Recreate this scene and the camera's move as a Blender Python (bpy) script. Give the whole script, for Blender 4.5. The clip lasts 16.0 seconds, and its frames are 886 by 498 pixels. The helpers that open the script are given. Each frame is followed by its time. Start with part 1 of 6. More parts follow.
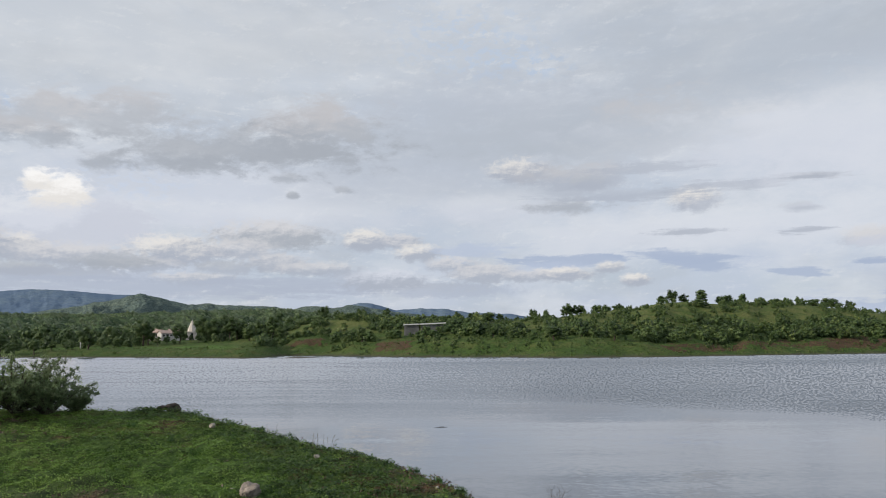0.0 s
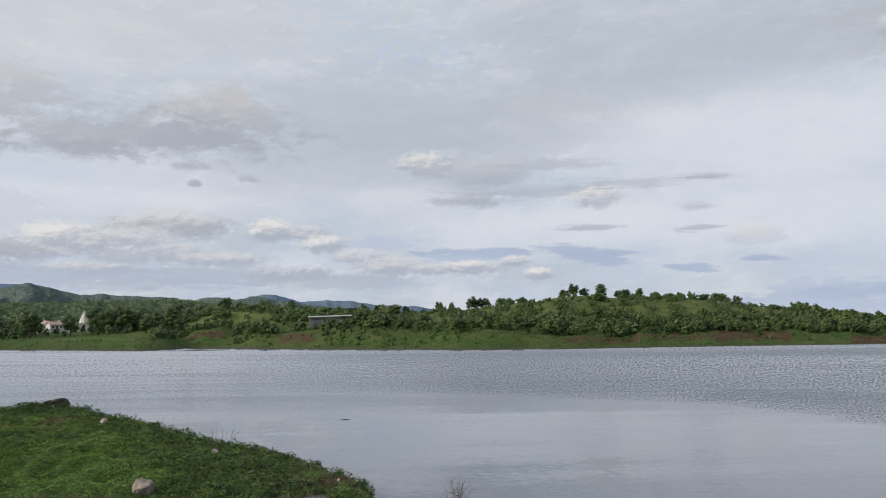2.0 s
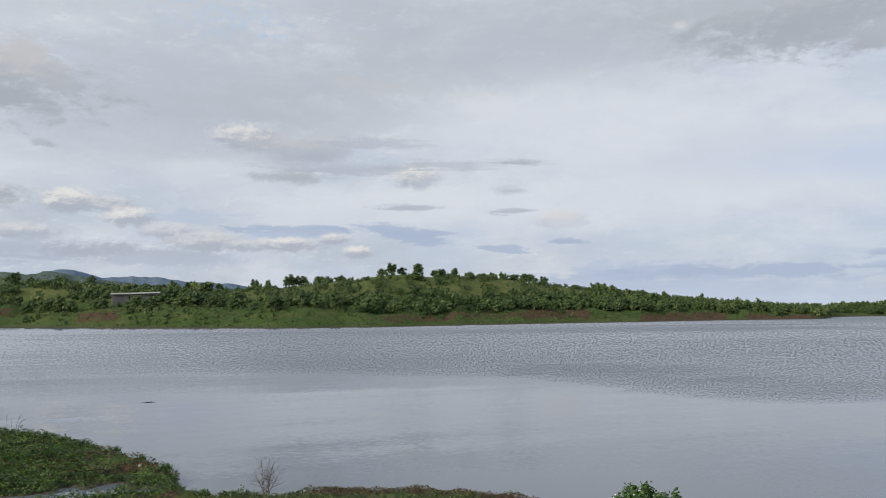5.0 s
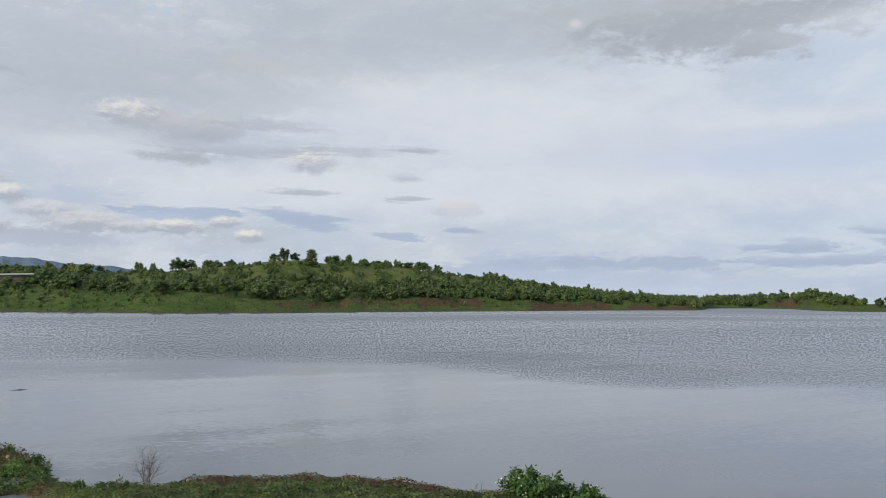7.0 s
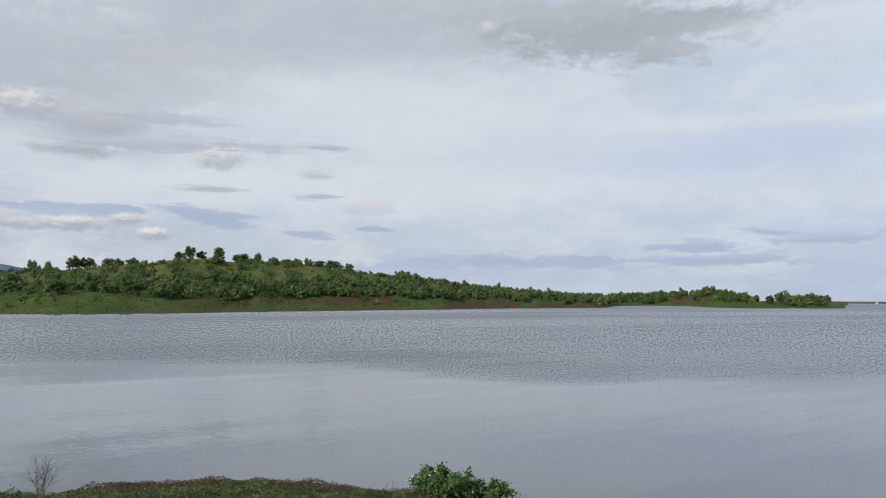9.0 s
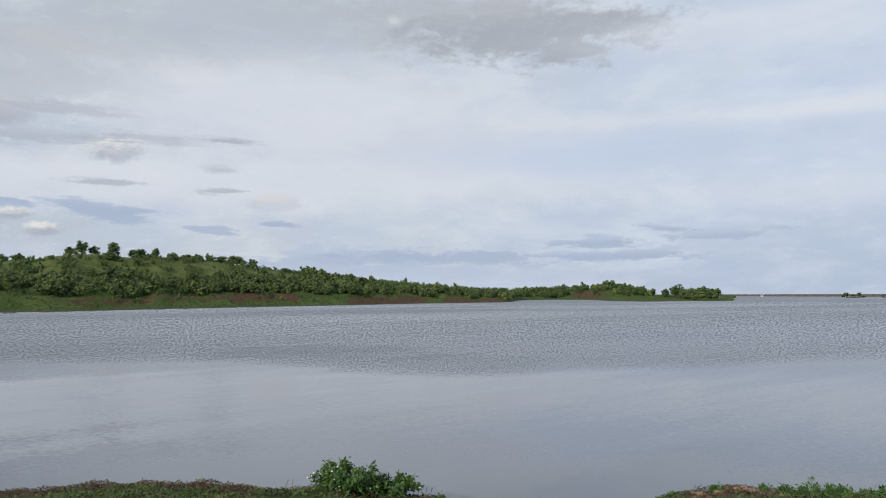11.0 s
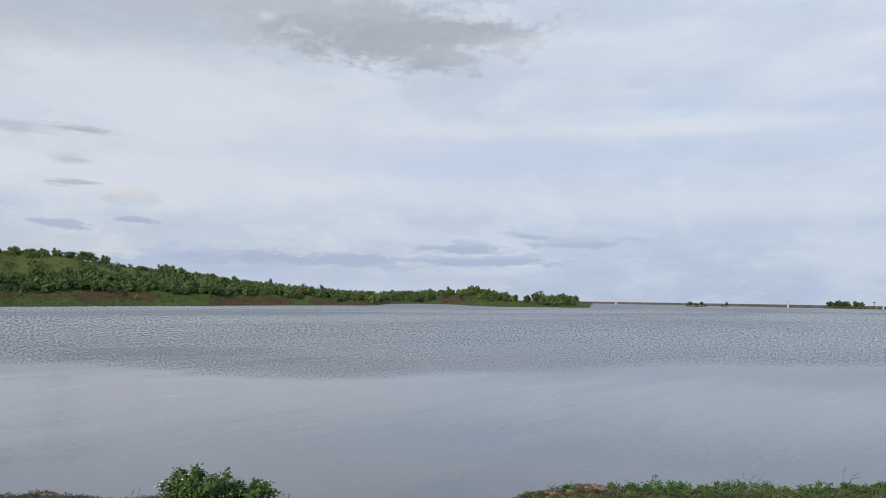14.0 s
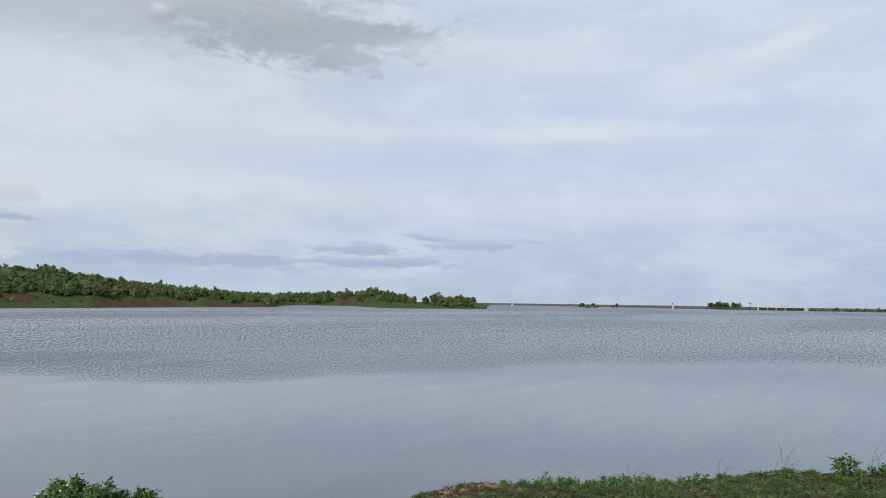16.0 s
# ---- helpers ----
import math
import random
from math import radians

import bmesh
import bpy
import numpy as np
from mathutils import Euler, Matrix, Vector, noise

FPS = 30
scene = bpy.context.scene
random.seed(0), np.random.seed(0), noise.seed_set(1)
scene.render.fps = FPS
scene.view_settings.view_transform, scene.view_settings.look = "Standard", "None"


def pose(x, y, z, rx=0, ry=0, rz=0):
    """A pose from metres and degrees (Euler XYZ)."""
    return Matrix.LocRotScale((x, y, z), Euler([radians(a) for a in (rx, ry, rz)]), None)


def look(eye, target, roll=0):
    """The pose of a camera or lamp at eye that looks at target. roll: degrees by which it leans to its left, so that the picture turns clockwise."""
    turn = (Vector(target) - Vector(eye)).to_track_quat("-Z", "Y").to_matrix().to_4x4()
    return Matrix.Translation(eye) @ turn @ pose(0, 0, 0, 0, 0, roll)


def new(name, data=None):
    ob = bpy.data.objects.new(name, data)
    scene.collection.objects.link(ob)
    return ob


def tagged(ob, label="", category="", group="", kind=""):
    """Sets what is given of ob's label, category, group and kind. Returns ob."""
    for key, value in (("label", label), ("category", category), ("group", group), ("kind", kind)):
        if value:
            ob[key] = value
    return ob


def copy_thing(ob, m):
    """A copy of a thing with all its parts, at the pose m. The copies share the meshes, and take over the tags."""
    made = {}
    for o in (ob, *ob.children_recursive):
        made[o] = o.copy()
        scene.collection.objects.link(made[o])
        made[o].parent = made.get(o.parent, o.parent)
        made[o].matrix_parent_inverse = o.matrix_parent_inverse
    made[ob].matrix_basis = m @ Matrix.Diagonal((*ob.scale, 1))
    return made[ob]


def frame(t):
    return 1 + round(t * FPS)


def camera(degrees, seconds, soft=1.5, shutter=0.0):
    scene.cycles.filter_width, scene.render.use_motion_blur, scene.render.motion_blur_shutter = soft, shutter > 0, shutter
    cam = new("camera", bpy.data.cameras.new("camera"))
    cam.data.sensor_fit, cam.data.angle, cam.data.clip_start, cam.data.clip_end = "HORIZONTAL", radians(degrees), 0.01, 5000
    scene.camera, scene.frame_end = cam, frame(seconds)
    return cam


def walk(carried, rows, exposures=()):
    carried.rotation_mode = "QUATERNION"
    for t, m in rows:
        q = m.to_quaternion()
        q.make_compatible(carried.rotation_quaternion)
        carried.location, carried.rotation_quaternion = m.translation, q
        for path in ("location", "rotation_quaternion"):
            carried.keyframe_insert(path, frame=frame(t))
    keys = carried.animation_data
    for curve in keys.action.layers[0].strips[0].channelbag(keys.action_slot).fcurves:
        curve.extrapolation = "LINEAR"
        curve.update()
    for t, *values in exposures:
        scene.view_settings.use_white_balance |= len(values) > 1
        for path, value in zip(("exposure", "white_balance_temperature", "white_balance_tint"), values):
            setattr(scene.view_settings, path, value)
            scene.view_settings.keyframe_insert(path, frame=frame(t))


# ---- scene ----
EYE = 3.2  # eye above the lake
cam = camera(59.4, 16.0, soft=1.0)
# seconds, x, y, z, yaw, pitch, lean to the right
ROWS = [
    (0, 0.000, 0.000, 3.200, 0.000, 6.883, 0.341),
    (0.5, 0.004, -0.005, 3.199, -1.905, 6.749, 0.199),
    (1, 0.011, -0.006, 3.204, -3.222, 6.672, 0.237),
    (1.5, 0.025, -0.042, 3.208, -4.847, 6.549, 0.228),
    (2, 0.041, -0.027, 3.197, -6.883, 6.289, 0.288),
    (2.5, 0.048, -0.028, 3.202, -8.910, 6.055, 0.332),
    (3, 0.055, -0.047, 3.195, -10.896, 5.792, 0.445),
    (3.5, 0.073, -0.060, 3.206, -12.863, 5.451, 0.489),
    (4, 0.076, -0.067, 3.208, -15.698, 5.151, 0.475),
    (6.5, 0.127, -0.096, 3.205, -25.682, 3.959, -0.372),
    (7, 0.098, -0.091, 3.200, -27.937, 3.742, -0.542),
    (7.5, 0.087, -0.085, 3.201, -29.558, 3.632, -0.516),
    (8, 0.073, -0.098, 3.208, -30.960, 3.567, -0.598),
    (8.5, 0.083, -0.102, 3.209, -32.810, 3.581, -0.473),
    (9, 0.088, -0.112, 3.204, -34.443, 3.689, -0.303),
    (11.5, 0.441, 0.299, 3.063, -43.452, 3.203, -0.046),
    (12, 0.458, 0.312, 3.059, -45.613, 3.097, -0.349),
    (12.5, 0.438, 0.304, 3.061, -47.291, 3.245, -0.621),
    (13, 0.440, 0.286, 3.067, -49.341, 3.596, -0.902),
    (13.5, 0.459, 0.273, 3.066, -50.349, 3.664, -0.959),
    (14, 0.461, 0.266, 3.071, -51.030, 3.688, -0.909),
    (14.5, 0.490, 0.260, 3.064, -52.683, 3.776, -0.955),
    (15, 0.481, 0.248, 3.069, -54.528, 3.900, -0.864),
    (15.5, 0.471, 0.233, 3.070, -56.644, 3.939, -0.831),
    (16, 0.459, 0.223, 3.073, -58.477, 3.914, -0.866),
]
walk(cam, [(t, pose(x, y, z, 90 + pitch, 0, yaw) @ pose(0, 0, 0, 0, 0, -lean)) for t, x, y, z, yaw, pitch, lean in ROWS],
     [(0, 0.0, 6420, 8.5), (4, 0.0, 6430, 8), (9, 0.0, 6420, 7.5), (12.5, 0.0, 6360, 8), (16, 0.0, 6290, 9)])

# ---------------------------------------------------------------- world and sun
SUN_AZ, SUN_EL = 108.0, 21.0  # degrees to the left of straight ahead, above the horizon


def world_nodes():
    world = bpy.data.worlds.new("world")
    scene.world = world
    world.use_nodes = True
    nt = world.node_tree
    nt.nodes.clear()

    def node(kind, **kw):
        n = nt.nodes.new(kind)
        for key, val in kw.items():
            if key == "op":
                n.operation = val
        return n

    def put(sock, v):
        if isinstance(v, (int, float)):
            sock.default_value = v
        elif isinstance(v, tuple):
            sock.default_value = (*v, 1.0) if len(v) == 3 and sock.type == "RGBA" else v
        else:
            nt.links.new(v, sock)

    def m(op, a, b=0.0, c=0.0, clamp=False):
        n = node("ShaderNodeMath", op=op)
        n.use_clamp = clamp
        put(n.inputs[0], a), put(n.inputs[1], b), put(n.inputs[2], c)
        return n.outputs[0]

    def vscale(v, s):
        n = node("ShaderNodeVectorMath", op="MULTIPLY")
        put(n.inputs[0], v)
        n.inputs[1].default_value = s
        return n.outputs[0]

    def tex(v, scale, detail=6.0, rough=0.55, dist=0.0):
        n = node("ShaderNodeTexNoise")
        put(n.inputs["Vector"], v)
        n.inputs["Scale"].default_value, n.inputs["Detail"].default_value = scale, detail
        n.inputs["Roughness"].default_value, n.inputs["Distortion"].default_value = rough, dist
        return n.outputs["Fac"]

    def mix(f, a, b):
        n = node("ShaderNodeMix")
        n.data_type = "RGBA"
        put(n.inputs[0], f), put(n.inputs[6], a), put(n.inputs[7], b)
        return n.outputs[2]

    def ramp(f, stops):
        n = node("ShaderNodeValToRGB")
        put(n.inputs[0], f)
        els = n.color_ramp.elements
        while len(els) < len(stops):
            els.new(0.5)
        for e, (p, c) in zip(els, stops):
            e.position, e.color = p, (*c, 1.0)
        return n.outputs[0]

    def smooth(x, lo, hi):
        n = node("ShaderNodeMapRange")
        n.interpolation_type = "SMOOTHSTEP"
        put(n.inputs[0], x), put(n.inputs[1], lo), put(n.inputs[2], hi)
        return n.outputs[0]

    co = node("ShaderNodeTexCoord").outputs["Generated"]
    sep = node("ShaderNodeSeparateXYZ")
    put(sep.inputs[0], co)
    x, y, z = sep.outputs
    az = m("MULTIPLY", m("ARCTAN2", m("MULTIPLY", x, -1.0), y), 57.2958)
    el = m("MULTIPLY", m("ARCSINE", z), 57.2958)
    # noise over azimuth and elevation, in degrees
    comb = node("ShaderNodeCombineXYZ")
    put(comb.inputs[0], az), put(comb.inputs[1], el)
    deg = comb.outputs[0]

    def field(sx, sy, detail, rough, dist=0.0, shift=(0.0, 0.0)):
        v = node("ShaderNodeVectorMath", op="ADD")
        put(v.inputs[0], deg)
        v.inputs[1].default_value = (*shift, 0.0)
        return tex(vscale(v.outputs[0], (sx, sy, 1.0)), 1.0, detail, rough, dist)

    def centred(f, k):
        return m("MULTIPLY", m("SUBTRACT", f, 0.5), k)

    n_wide, n_mid, n_fine = field(0.10, 0.30, 5.0, 0.55), field(0.38, 0.85, 8.0, 0.62, 0.3), field(1.5, 2.6, 6.0, 0.62)
    billow = m("ABSOLUTE", centred(field(0.85, 1.25, 5.0, 0.55), 2.0))
    e_soft = m("ADD", centred(n_wide, 1.4), m("ADD", centred(n_mid, 1.3), centred(n_fine, 0.5)))
    e_rag = m("ADD", centred(n_mid, 3.6), centred(n_fine, 1.0))
    e_puff = m("ADD", m("MULTIPLY", m("SUBTRACT", billow, 0.16), 1.1), m("ADD", centred(n_fine, 0.8), centred(n_mid, 1.0)))
    e_lens = m("ADD", centred(field(0.30, 1.5, 6.0, 0.6, 0.3), 3.6), centred(n_fine, 0.8))
    e_streak = m("ADD", centred(field(0.30, 2.6, 6.0, 0.62), 3.6), centred(n_fine, 1.4))
    # relief: how far the cloud turns towards the light, up and to the left
    relief = m("ADD", m("MULTIPLY", m("SUBTRACT", n_mid, field(0.38, 0.85, 8.0, 0.62, 0.3, (0.35, 0.30))), 3.2),
               m("MULTIPLY", m("SUBTRACT", n_fine, field(1.5, 2.6, 6.0, 0.62, 0.0, (0.10, 0.10))), 1.6))

    sky = node("ShaderNodeTexSky")
    sky.sky_type = "NISHITA"
    sky.sun_disc = False
    put(sky.inputs[0], co)
    sky.sun_elevation, sky.sun_rotation = radians(SUN_EL), radians(-SUN_AZ)
    clear = mix(0.90, sky.outputs[0], (0.0, 0.0, 0.0))
    veil = ramp(m("DIVIDE", el, 40.0, clamp=True), SKY_RAMP)
    col = mix(m("ADD", 0.88, centred(n_wide, 0.6), clamp=True), clear, veil)
    col = mix(m("MULTIPLY", smooth(az, -30.0, -75.0), 0.85), col, mix(smooth(el, 0.5, 11.0), (0.445, 0.52, 0.675), (0.585, 0.655, 0.785)))
    # soft banks, lighter and darker
    bank = smooth(field(0.11, 0.28, 6.0, 0.58, 0.15, (40.0, 9.0)), 0.40, 0.66)
    col = mix(m("MULTIPLY", bank, 0.48), col, mix(smooth(az, -20.0, -65.0), (0.755, 0.765, 0.79), (0.70, 0.75, 0.82)))
    shade = smooth(field(0.16, 0.36, 7.0, 0.60, 0.1, (7.0, 33.0)), 0.46, 0.70)
    col = mix(m("MULTIPLY", shade, m("ADD", 0.16, m("MULTIPLY", smooth(az, -45.0, 5.0), 0.30))), col, (0.46, 0.495, 0.55))
    col = mix(m("MULTIPLY", smooth(relief, 0.1, 0.8), m("ADD", 0.14, m("MULTIPLY", smooth(az, -50.0, 0.0), 0.22))), col, (0.80, 0.80, 0.81))
    # mackerel cloud with blue gaps, high up
    speck = smooth(field(1.1, 1.9, 4.0, 0.6, 0.2, (3.0, 5.0)), 0.46, 0.62)
    for a, e, w, h in ((-2.0, 22.0, 9.0, 3.4), (-6.5, 20.0, 5.0, 1.6), (30.0, 15.6, 1.6, 1.0), (22.0, 11.0, 6.0, 1.6)):
        q = m("SQRT", m("ADD", m("POWER", m("ABSOLUTE", m("DIVIDE", m("SUBTRACT", az, a), w)), 2.0), m("POWER", m("ABSOLUTE", m("DIVIDE", m("SUBTRACT", el, e), h)), 2.0)))
        near = smooth(m("ADD", q, e_soft), 1.0, 0.3)
        col = mix(m("MULTIPLY", near, m("MULTIPLY", speck, 0.80)), col, (0.46, 0.57, 0.75))

    def cloud_group(name, soft, rel, foot):
        """Node group that lays one cloud over a colour. soft: the edge; rel: relief; foot: how flat the underside is."""
        nonlocal nt
        whole, nt = nt, bpy.data.node_groups.new(name, "ShaderNodeTree")
        for sock in GROUP_INPUTS:
            nt.interface.new_socket(sock, in_out="INPUT", socket_type="NodeSocketColor" if sock in ("sky", "top", "low") else "NodeSocketFloat")
        nt.interface.new_socket("sky", in_out="OUTPUT", socket_type="NodeSocketColor")
        i = node("NodeGroupInput").outputs
        dx = m("MULTIPLY_ADD", i["az"], i["sx"], i["ox"])
        dy = m("MULTIPLY_ADD", dx, i["tilt"], m("MULTIPLY_ADD", i["el"], i["sy"], i["oy"]))
        low_y = m("MAXIMUM", dy, m("MULTIPLY", dy, -foot))
        q = m("SQRT", m("MULTIPLY_ADD", dx, dx, m("MULTIPLY", low_y, low_y)))
        mask = m("MULTIPLY", smooth(m("ADD", q, i["edge"]), 1.0 + soft, 1.0 - soft), i["opacity"])
        lit = smooth(m("MULTIPLY_ADD", i["relief"], 1.5 * rel, m("MULTIPLY_ADD", dx, 0.2, dy)), -0.40, 0.95)
        put(node("NodeGroupOutput").inputs[0], mix(mask, i["sky"], mix(lit, i["low"], i["top"])))
        made, nt = nt, whole
        return made

    GROUP_INPUTS = ("sky", "az", "el", "edge", "relief", "sx", "ox", "sy", "oy", "tilt", "opacity", "top", "low")
    SOFT = (cloud_group("soft_cloud", 0.75, 0.10, 1.0), e_soft)
    RAG = (cloud_group("ragged_cloud", 0.62, 0.40, 1.0), e_rag)
    PUFF = (cloud_group("heaped_cloud", 0.38, 0.50, 1.2), e_puff)
    LENS = (cloud_group("lens_cloud", 0.36, 0.10, 1.1), e_lens)
    STREAK = (cloud_group("streak_cloud", 0.50, 0.15, 1.0), e_streak)

    def cloud(a, e, w, h, op, kind, top, low, tilt=0.0):
        """One cloud at azimuth and elevation, with half its width and height in degrees."""
        nonlocal col
        g = node("ShaderNodeGroup")
        g.node_tree = kind[0]
        for sock, v in zip(g.inputs, (col, az, el, kind[1], relief, 1.0 / w, -a / w, 1.0 / h, -e / h, tilt * w / h, op, top, low)):
            put(sock, v)
        col = g.outputs[0]

    PALE, MIST, LILAC, BRIGHT = (0.64, 0.655, 0.685), (0.58, 0.60, 0.64), (0.67, 0.69, 0.765), (0.735, 0.75, 0.80)
    HAZEGREY, DULL, GREY, DARK = (0.50, 0.535, 0.61), (0.465, 0.50, 0.56), (0.475, 0.495, 0.54), (0.40, 0.425, 0.475)
    BROWN, DUSK, SLATEGREY, MAUVE = (0.545, 0.535, 0.555), (0.425, 0.455, 0.53), (0.44, 0.48, 0.58), (0.60, 0.62, 0.70)
    CREAM, ROSE, WHITE, SKYBLUE = (0.80, 0.765, 0.735), (0.665, 0.655, 0.675), (0.97, 0.94, 0.92), (0.53, 0.60, 0.76)
    SLATE, PALESLATE = (0.41, 0.475, 0.615), (0.485, 0.545, 0.68)
    cloud(21.9, 20.65, 15.48, 4.01, 0.55, SOFT, PALE, PALE)
    cloud(0.9, 22.38, 14.04, 3.09, 0.4, SOFT, PALE, MIST)
    cloud(18.5, 10.83, 12.44, 2.36, 0.6, SOFT, LILAC, LILAC)
    cloud(-1.6, 13.55, 12.56, 4.10, 0.8, SOFT, HAZEGREY, HAZEGREY)
    cloud(-9.6, 15.95, 13.50, 2.80, 0.75, SOFT, HAZEGREY, DULL)
    cloud(-23.6, 20.17, 11.93, 3.97, 0.65, SOFT, DULL, DULL)
    cloud(-26.4, 13.34, 7.52, 2.21, 0.55, SOFT, LILAC, LILAC)
    cloud(-18.2, 7.87, 12.41, 1.58, 0.65, SOFT, BRIGHT, LILAC)
    cloud(-3.6, 9.72, 5.04, 1.00, 0.6, SOFT, BRIGHT, LILAC)
    cloud(14.6, 9.01, 10.19, 0.97, 0.5, SOFT, BRIGHT, LILAC)
    cloud(25.3, 15.24, 6.30, 1.11, 0.8, RAG, BROWN, GREY)
    cloud(22.1, 16.23, 2.58, 0.83, 0.7, RAG, BROWN, GREY)
    cloud(28.4, 13.79, 2.98, 0.72, 0.75, RAG, BROWN, DARK)
    cloud(14.3, 13.96, 7.97, 1.35, 0.9, RAG, GREY, DARK)
    cloud(9.4, 15.26, 3.74, 1.77, 0.9, RAG, BROWN, DARK)
    cloud(18.6, 12.98, 3.82, 1.02, 0.85, RAG, GREY, DARK)
    cloud(24.3, 12.35, 1.20, 0.68, 0.8, RAG, GREY, DARK)
    cloud(7.4, 15.73, 1.89, 1.05, 0.7, RAG, BROWN, GREY)
    cloud(11.4, 11.95, 1.14, 0.32, 0.75, RAG, GREY, DARK)
    cloud(11.1, 10.70, 0.49, 0.29, 0.85, PUFF, GREY, DARK)
    cloud(7.4, 11.12, 0.63, 0.25, 0.75, RAG, GREY, DARK)
    cloud(-16.2, 15.72, 3.36, 1.48, 0.65, RAG, BROWN, DULL)
    cloud(-12.5, 14.39, 7.29, 1.04, 0.55, RAG, HAZEGREY, DULL)
    cloud(-5.8, 12.44, 2.10, 0.90, 0.9, PUFF, CREAM, DUSK)
    cloud(-9.5, 11.78, 3.30, 0.82, 0.7, RAG, BROWN, DUSK)
    cloud(-18.2, 9.80, 1.60, 0.87, 0.95, PUFF, CREAM, DUSK)
    cloud(-9.5, 9.82, 2.47, 0.41, 0.8, RAG, GREY, DARK)
    cloud(-13.2, 10.52, 5.60, 0.48, 0.65, STREAK, HAZEGREY, DUSK)
    cloud(-14.8, 12.36, 3.57, 0.36, 0.65, STREAK, DUSK, DUSK)
    cloud(-21.7, 10.78, 4.02, 0.39, 0.7, STREAK, DUSK, DUSK)
    cloud(-26.3, 10.90, 1.64, 0.22, 0.8, STREAK, DARK, DARK)
    cloud(-24.8, 9.07, 1.04, 0.26, 0.7, RAG, GREY, DUSK)
    cloud(-17.8, 7.65, 2.29, 0.24, 0.65, STREAK, DUSK, DUSK)
    cloud(-25.2, 7.30, 1.31, 0.19, 0.55, STREAK, DUSK, DUSK)
    cloud(-28.9, 6.71, 1.55, 0.66, 0.75, PUFF, ROSE, DUSK)
    cloud(-23.4, 15.39, 2.89, 0.60, 0.4, RAG, ROSE, LILAC)
    cloud(26.4, 7.86, 5.07, 2.31, 0.85, PUFF, LILAC, MAUVE)
    cloud(23.2, 8.23, 2.14, 1.30, 0.8, PUFF, MAUVE, MAUVE)
    cloud(28.1, 8.56, 2.30, 1.10, 0.9, PUFF, BRIGHT, LILAC)
    cloud(26.5, 9.91, 1.63, 1.27, 0.97, PUFF, WHITE, CREAM)
    cloud(28.0, 10.71, 0.86, 0.73, 0.95, PUFF, WHITE, CREAM)
    cloud(26.8, 9.03, 1.48, 0.60, 0.8, PUFF, CREAM, LILAC)
    cloud(28.9, 6.23, 1.93, 0.88, 0.9, PUFF, CREAM, DUSK)
    cloud(31.2, 6.47, 1.85, 1.07, 0.9, PUFF, ROSE, DUSK)
    cloud(24.9, 5.86, 3.80, 0.83, 0.9, PUFF, ROSE, DUSK)
    cloud(18.8, 6.39, 3.01, 1.11, 0.95, PUFF, CREAM, DUSK)
    cloud(21.3, 5.41, 2.18, 0.54, 0.85, PUFF, ROSE, DUSK)
    cloud(12.6, 7.65, 3.80, 1.06, 0.9, PUFF, ROSE, DARK)
    cloud(14.5, 6.59, 2.36, 0.81, 0.85, PUFF, ROSE, DUSK)
    cloud(5.8, 7.42, 1.50, 0.83, 0.95, PUFF, CREAM, DUSK)
    cloud(3.0, 7.35, 1.42, 0.58, 0.92, PUFF, ROSE, DUSK)
    cloud(1.8, 6.52, 1.51, 0.67, 0.92, PUFF, CREAM, DUSK)
    cloud(12.1, 5.74, 2.20, 0.65, 0.88, PUFF, ROSE, DUSK)
    cloud(26.2, 4.61, 5.05, 0.52, 0.85, PUFF, DUSK, SLATEGREY)
    cloud(17.6, 4.52, 2.66, 0.48, 0.8, PUFF, ROSE, DUSK)
    cloud(20.5, 3.87, 11.98, 0.62, 0.75, STREAK, SLATEGREY, SLATEGREY)
    cloud(9.3, 4.22, 6.48, 0.66, 0.7, STREAK, SLATEGREY, SLATEGREY)
    cloud(4.4, 4.56, 2.74, 0.75, 0.85, PUFF, LILAC, DUSK)
    cloud(-0.7, 5.67, 1.67, 0.58, 0.85, PUFF, ROSE, DUSK)
    cloud(-3.2, 4.94, 2.50, 0.75, 0.88, PUFF, ROSE, DUSK)
    cloud(0.2, 3.80, 4.99, 0.58, 0.7, PUFF, DUSK, SLATEGREY)
    cloud(23.1, 5.66, 2.48, 0.54, 0.8, PUFF, GREY, DARK)
    cloud(15.7, 5.36, 2.33, 0.48, 0.75, PUFF, GREY, DUSK)
    cloud(9.3, 5.33, 2.85, 0.53, 0.8, PUFF, ROSE, DUSK)
    cloud(28.9, 4.95, 2.25, 0.44, 0.8, PUFF, GREY, DUSK)
    cloud(-10.8, 11.44, 1.23, 0.57, 0.75, PUFF, GREY, DUSK)
    cloud(-2.3, 6.66, 3.14, 0.54, 0.7, LENS, PALESLATE, PALESLATE)
    cloud(-9.0, 5.84, 4.28, 0.45, 0.9, LENS, SLATE, SLATE, -0.02)
    cloud(-8.1, 5.24, 2.46, 0.58, 0.7, PUFF, PALESLATE, PALESLATE)
    cloud(-8.9, 4.85, 2.12, 0.53, 0.95, PUFF, CREAM, DUSK)
    cloud(-12.2, 5.31, 0.96, 0.41, 0.9, PUFF, CREAM, DUSK)
    cloud(-6.5, 4.77, 1.65, 0.45, 0.8, PUFF, ROSE, DUSK)
    cloud(-14.0, 4.37, 0.98, 0.44, 0.97, PUFF, CREAM, DUSK)
    cloud(-17.5, 5.91, 3.50, 0.40, 0.9, LENS, SLATE, SLATE, -0.05)
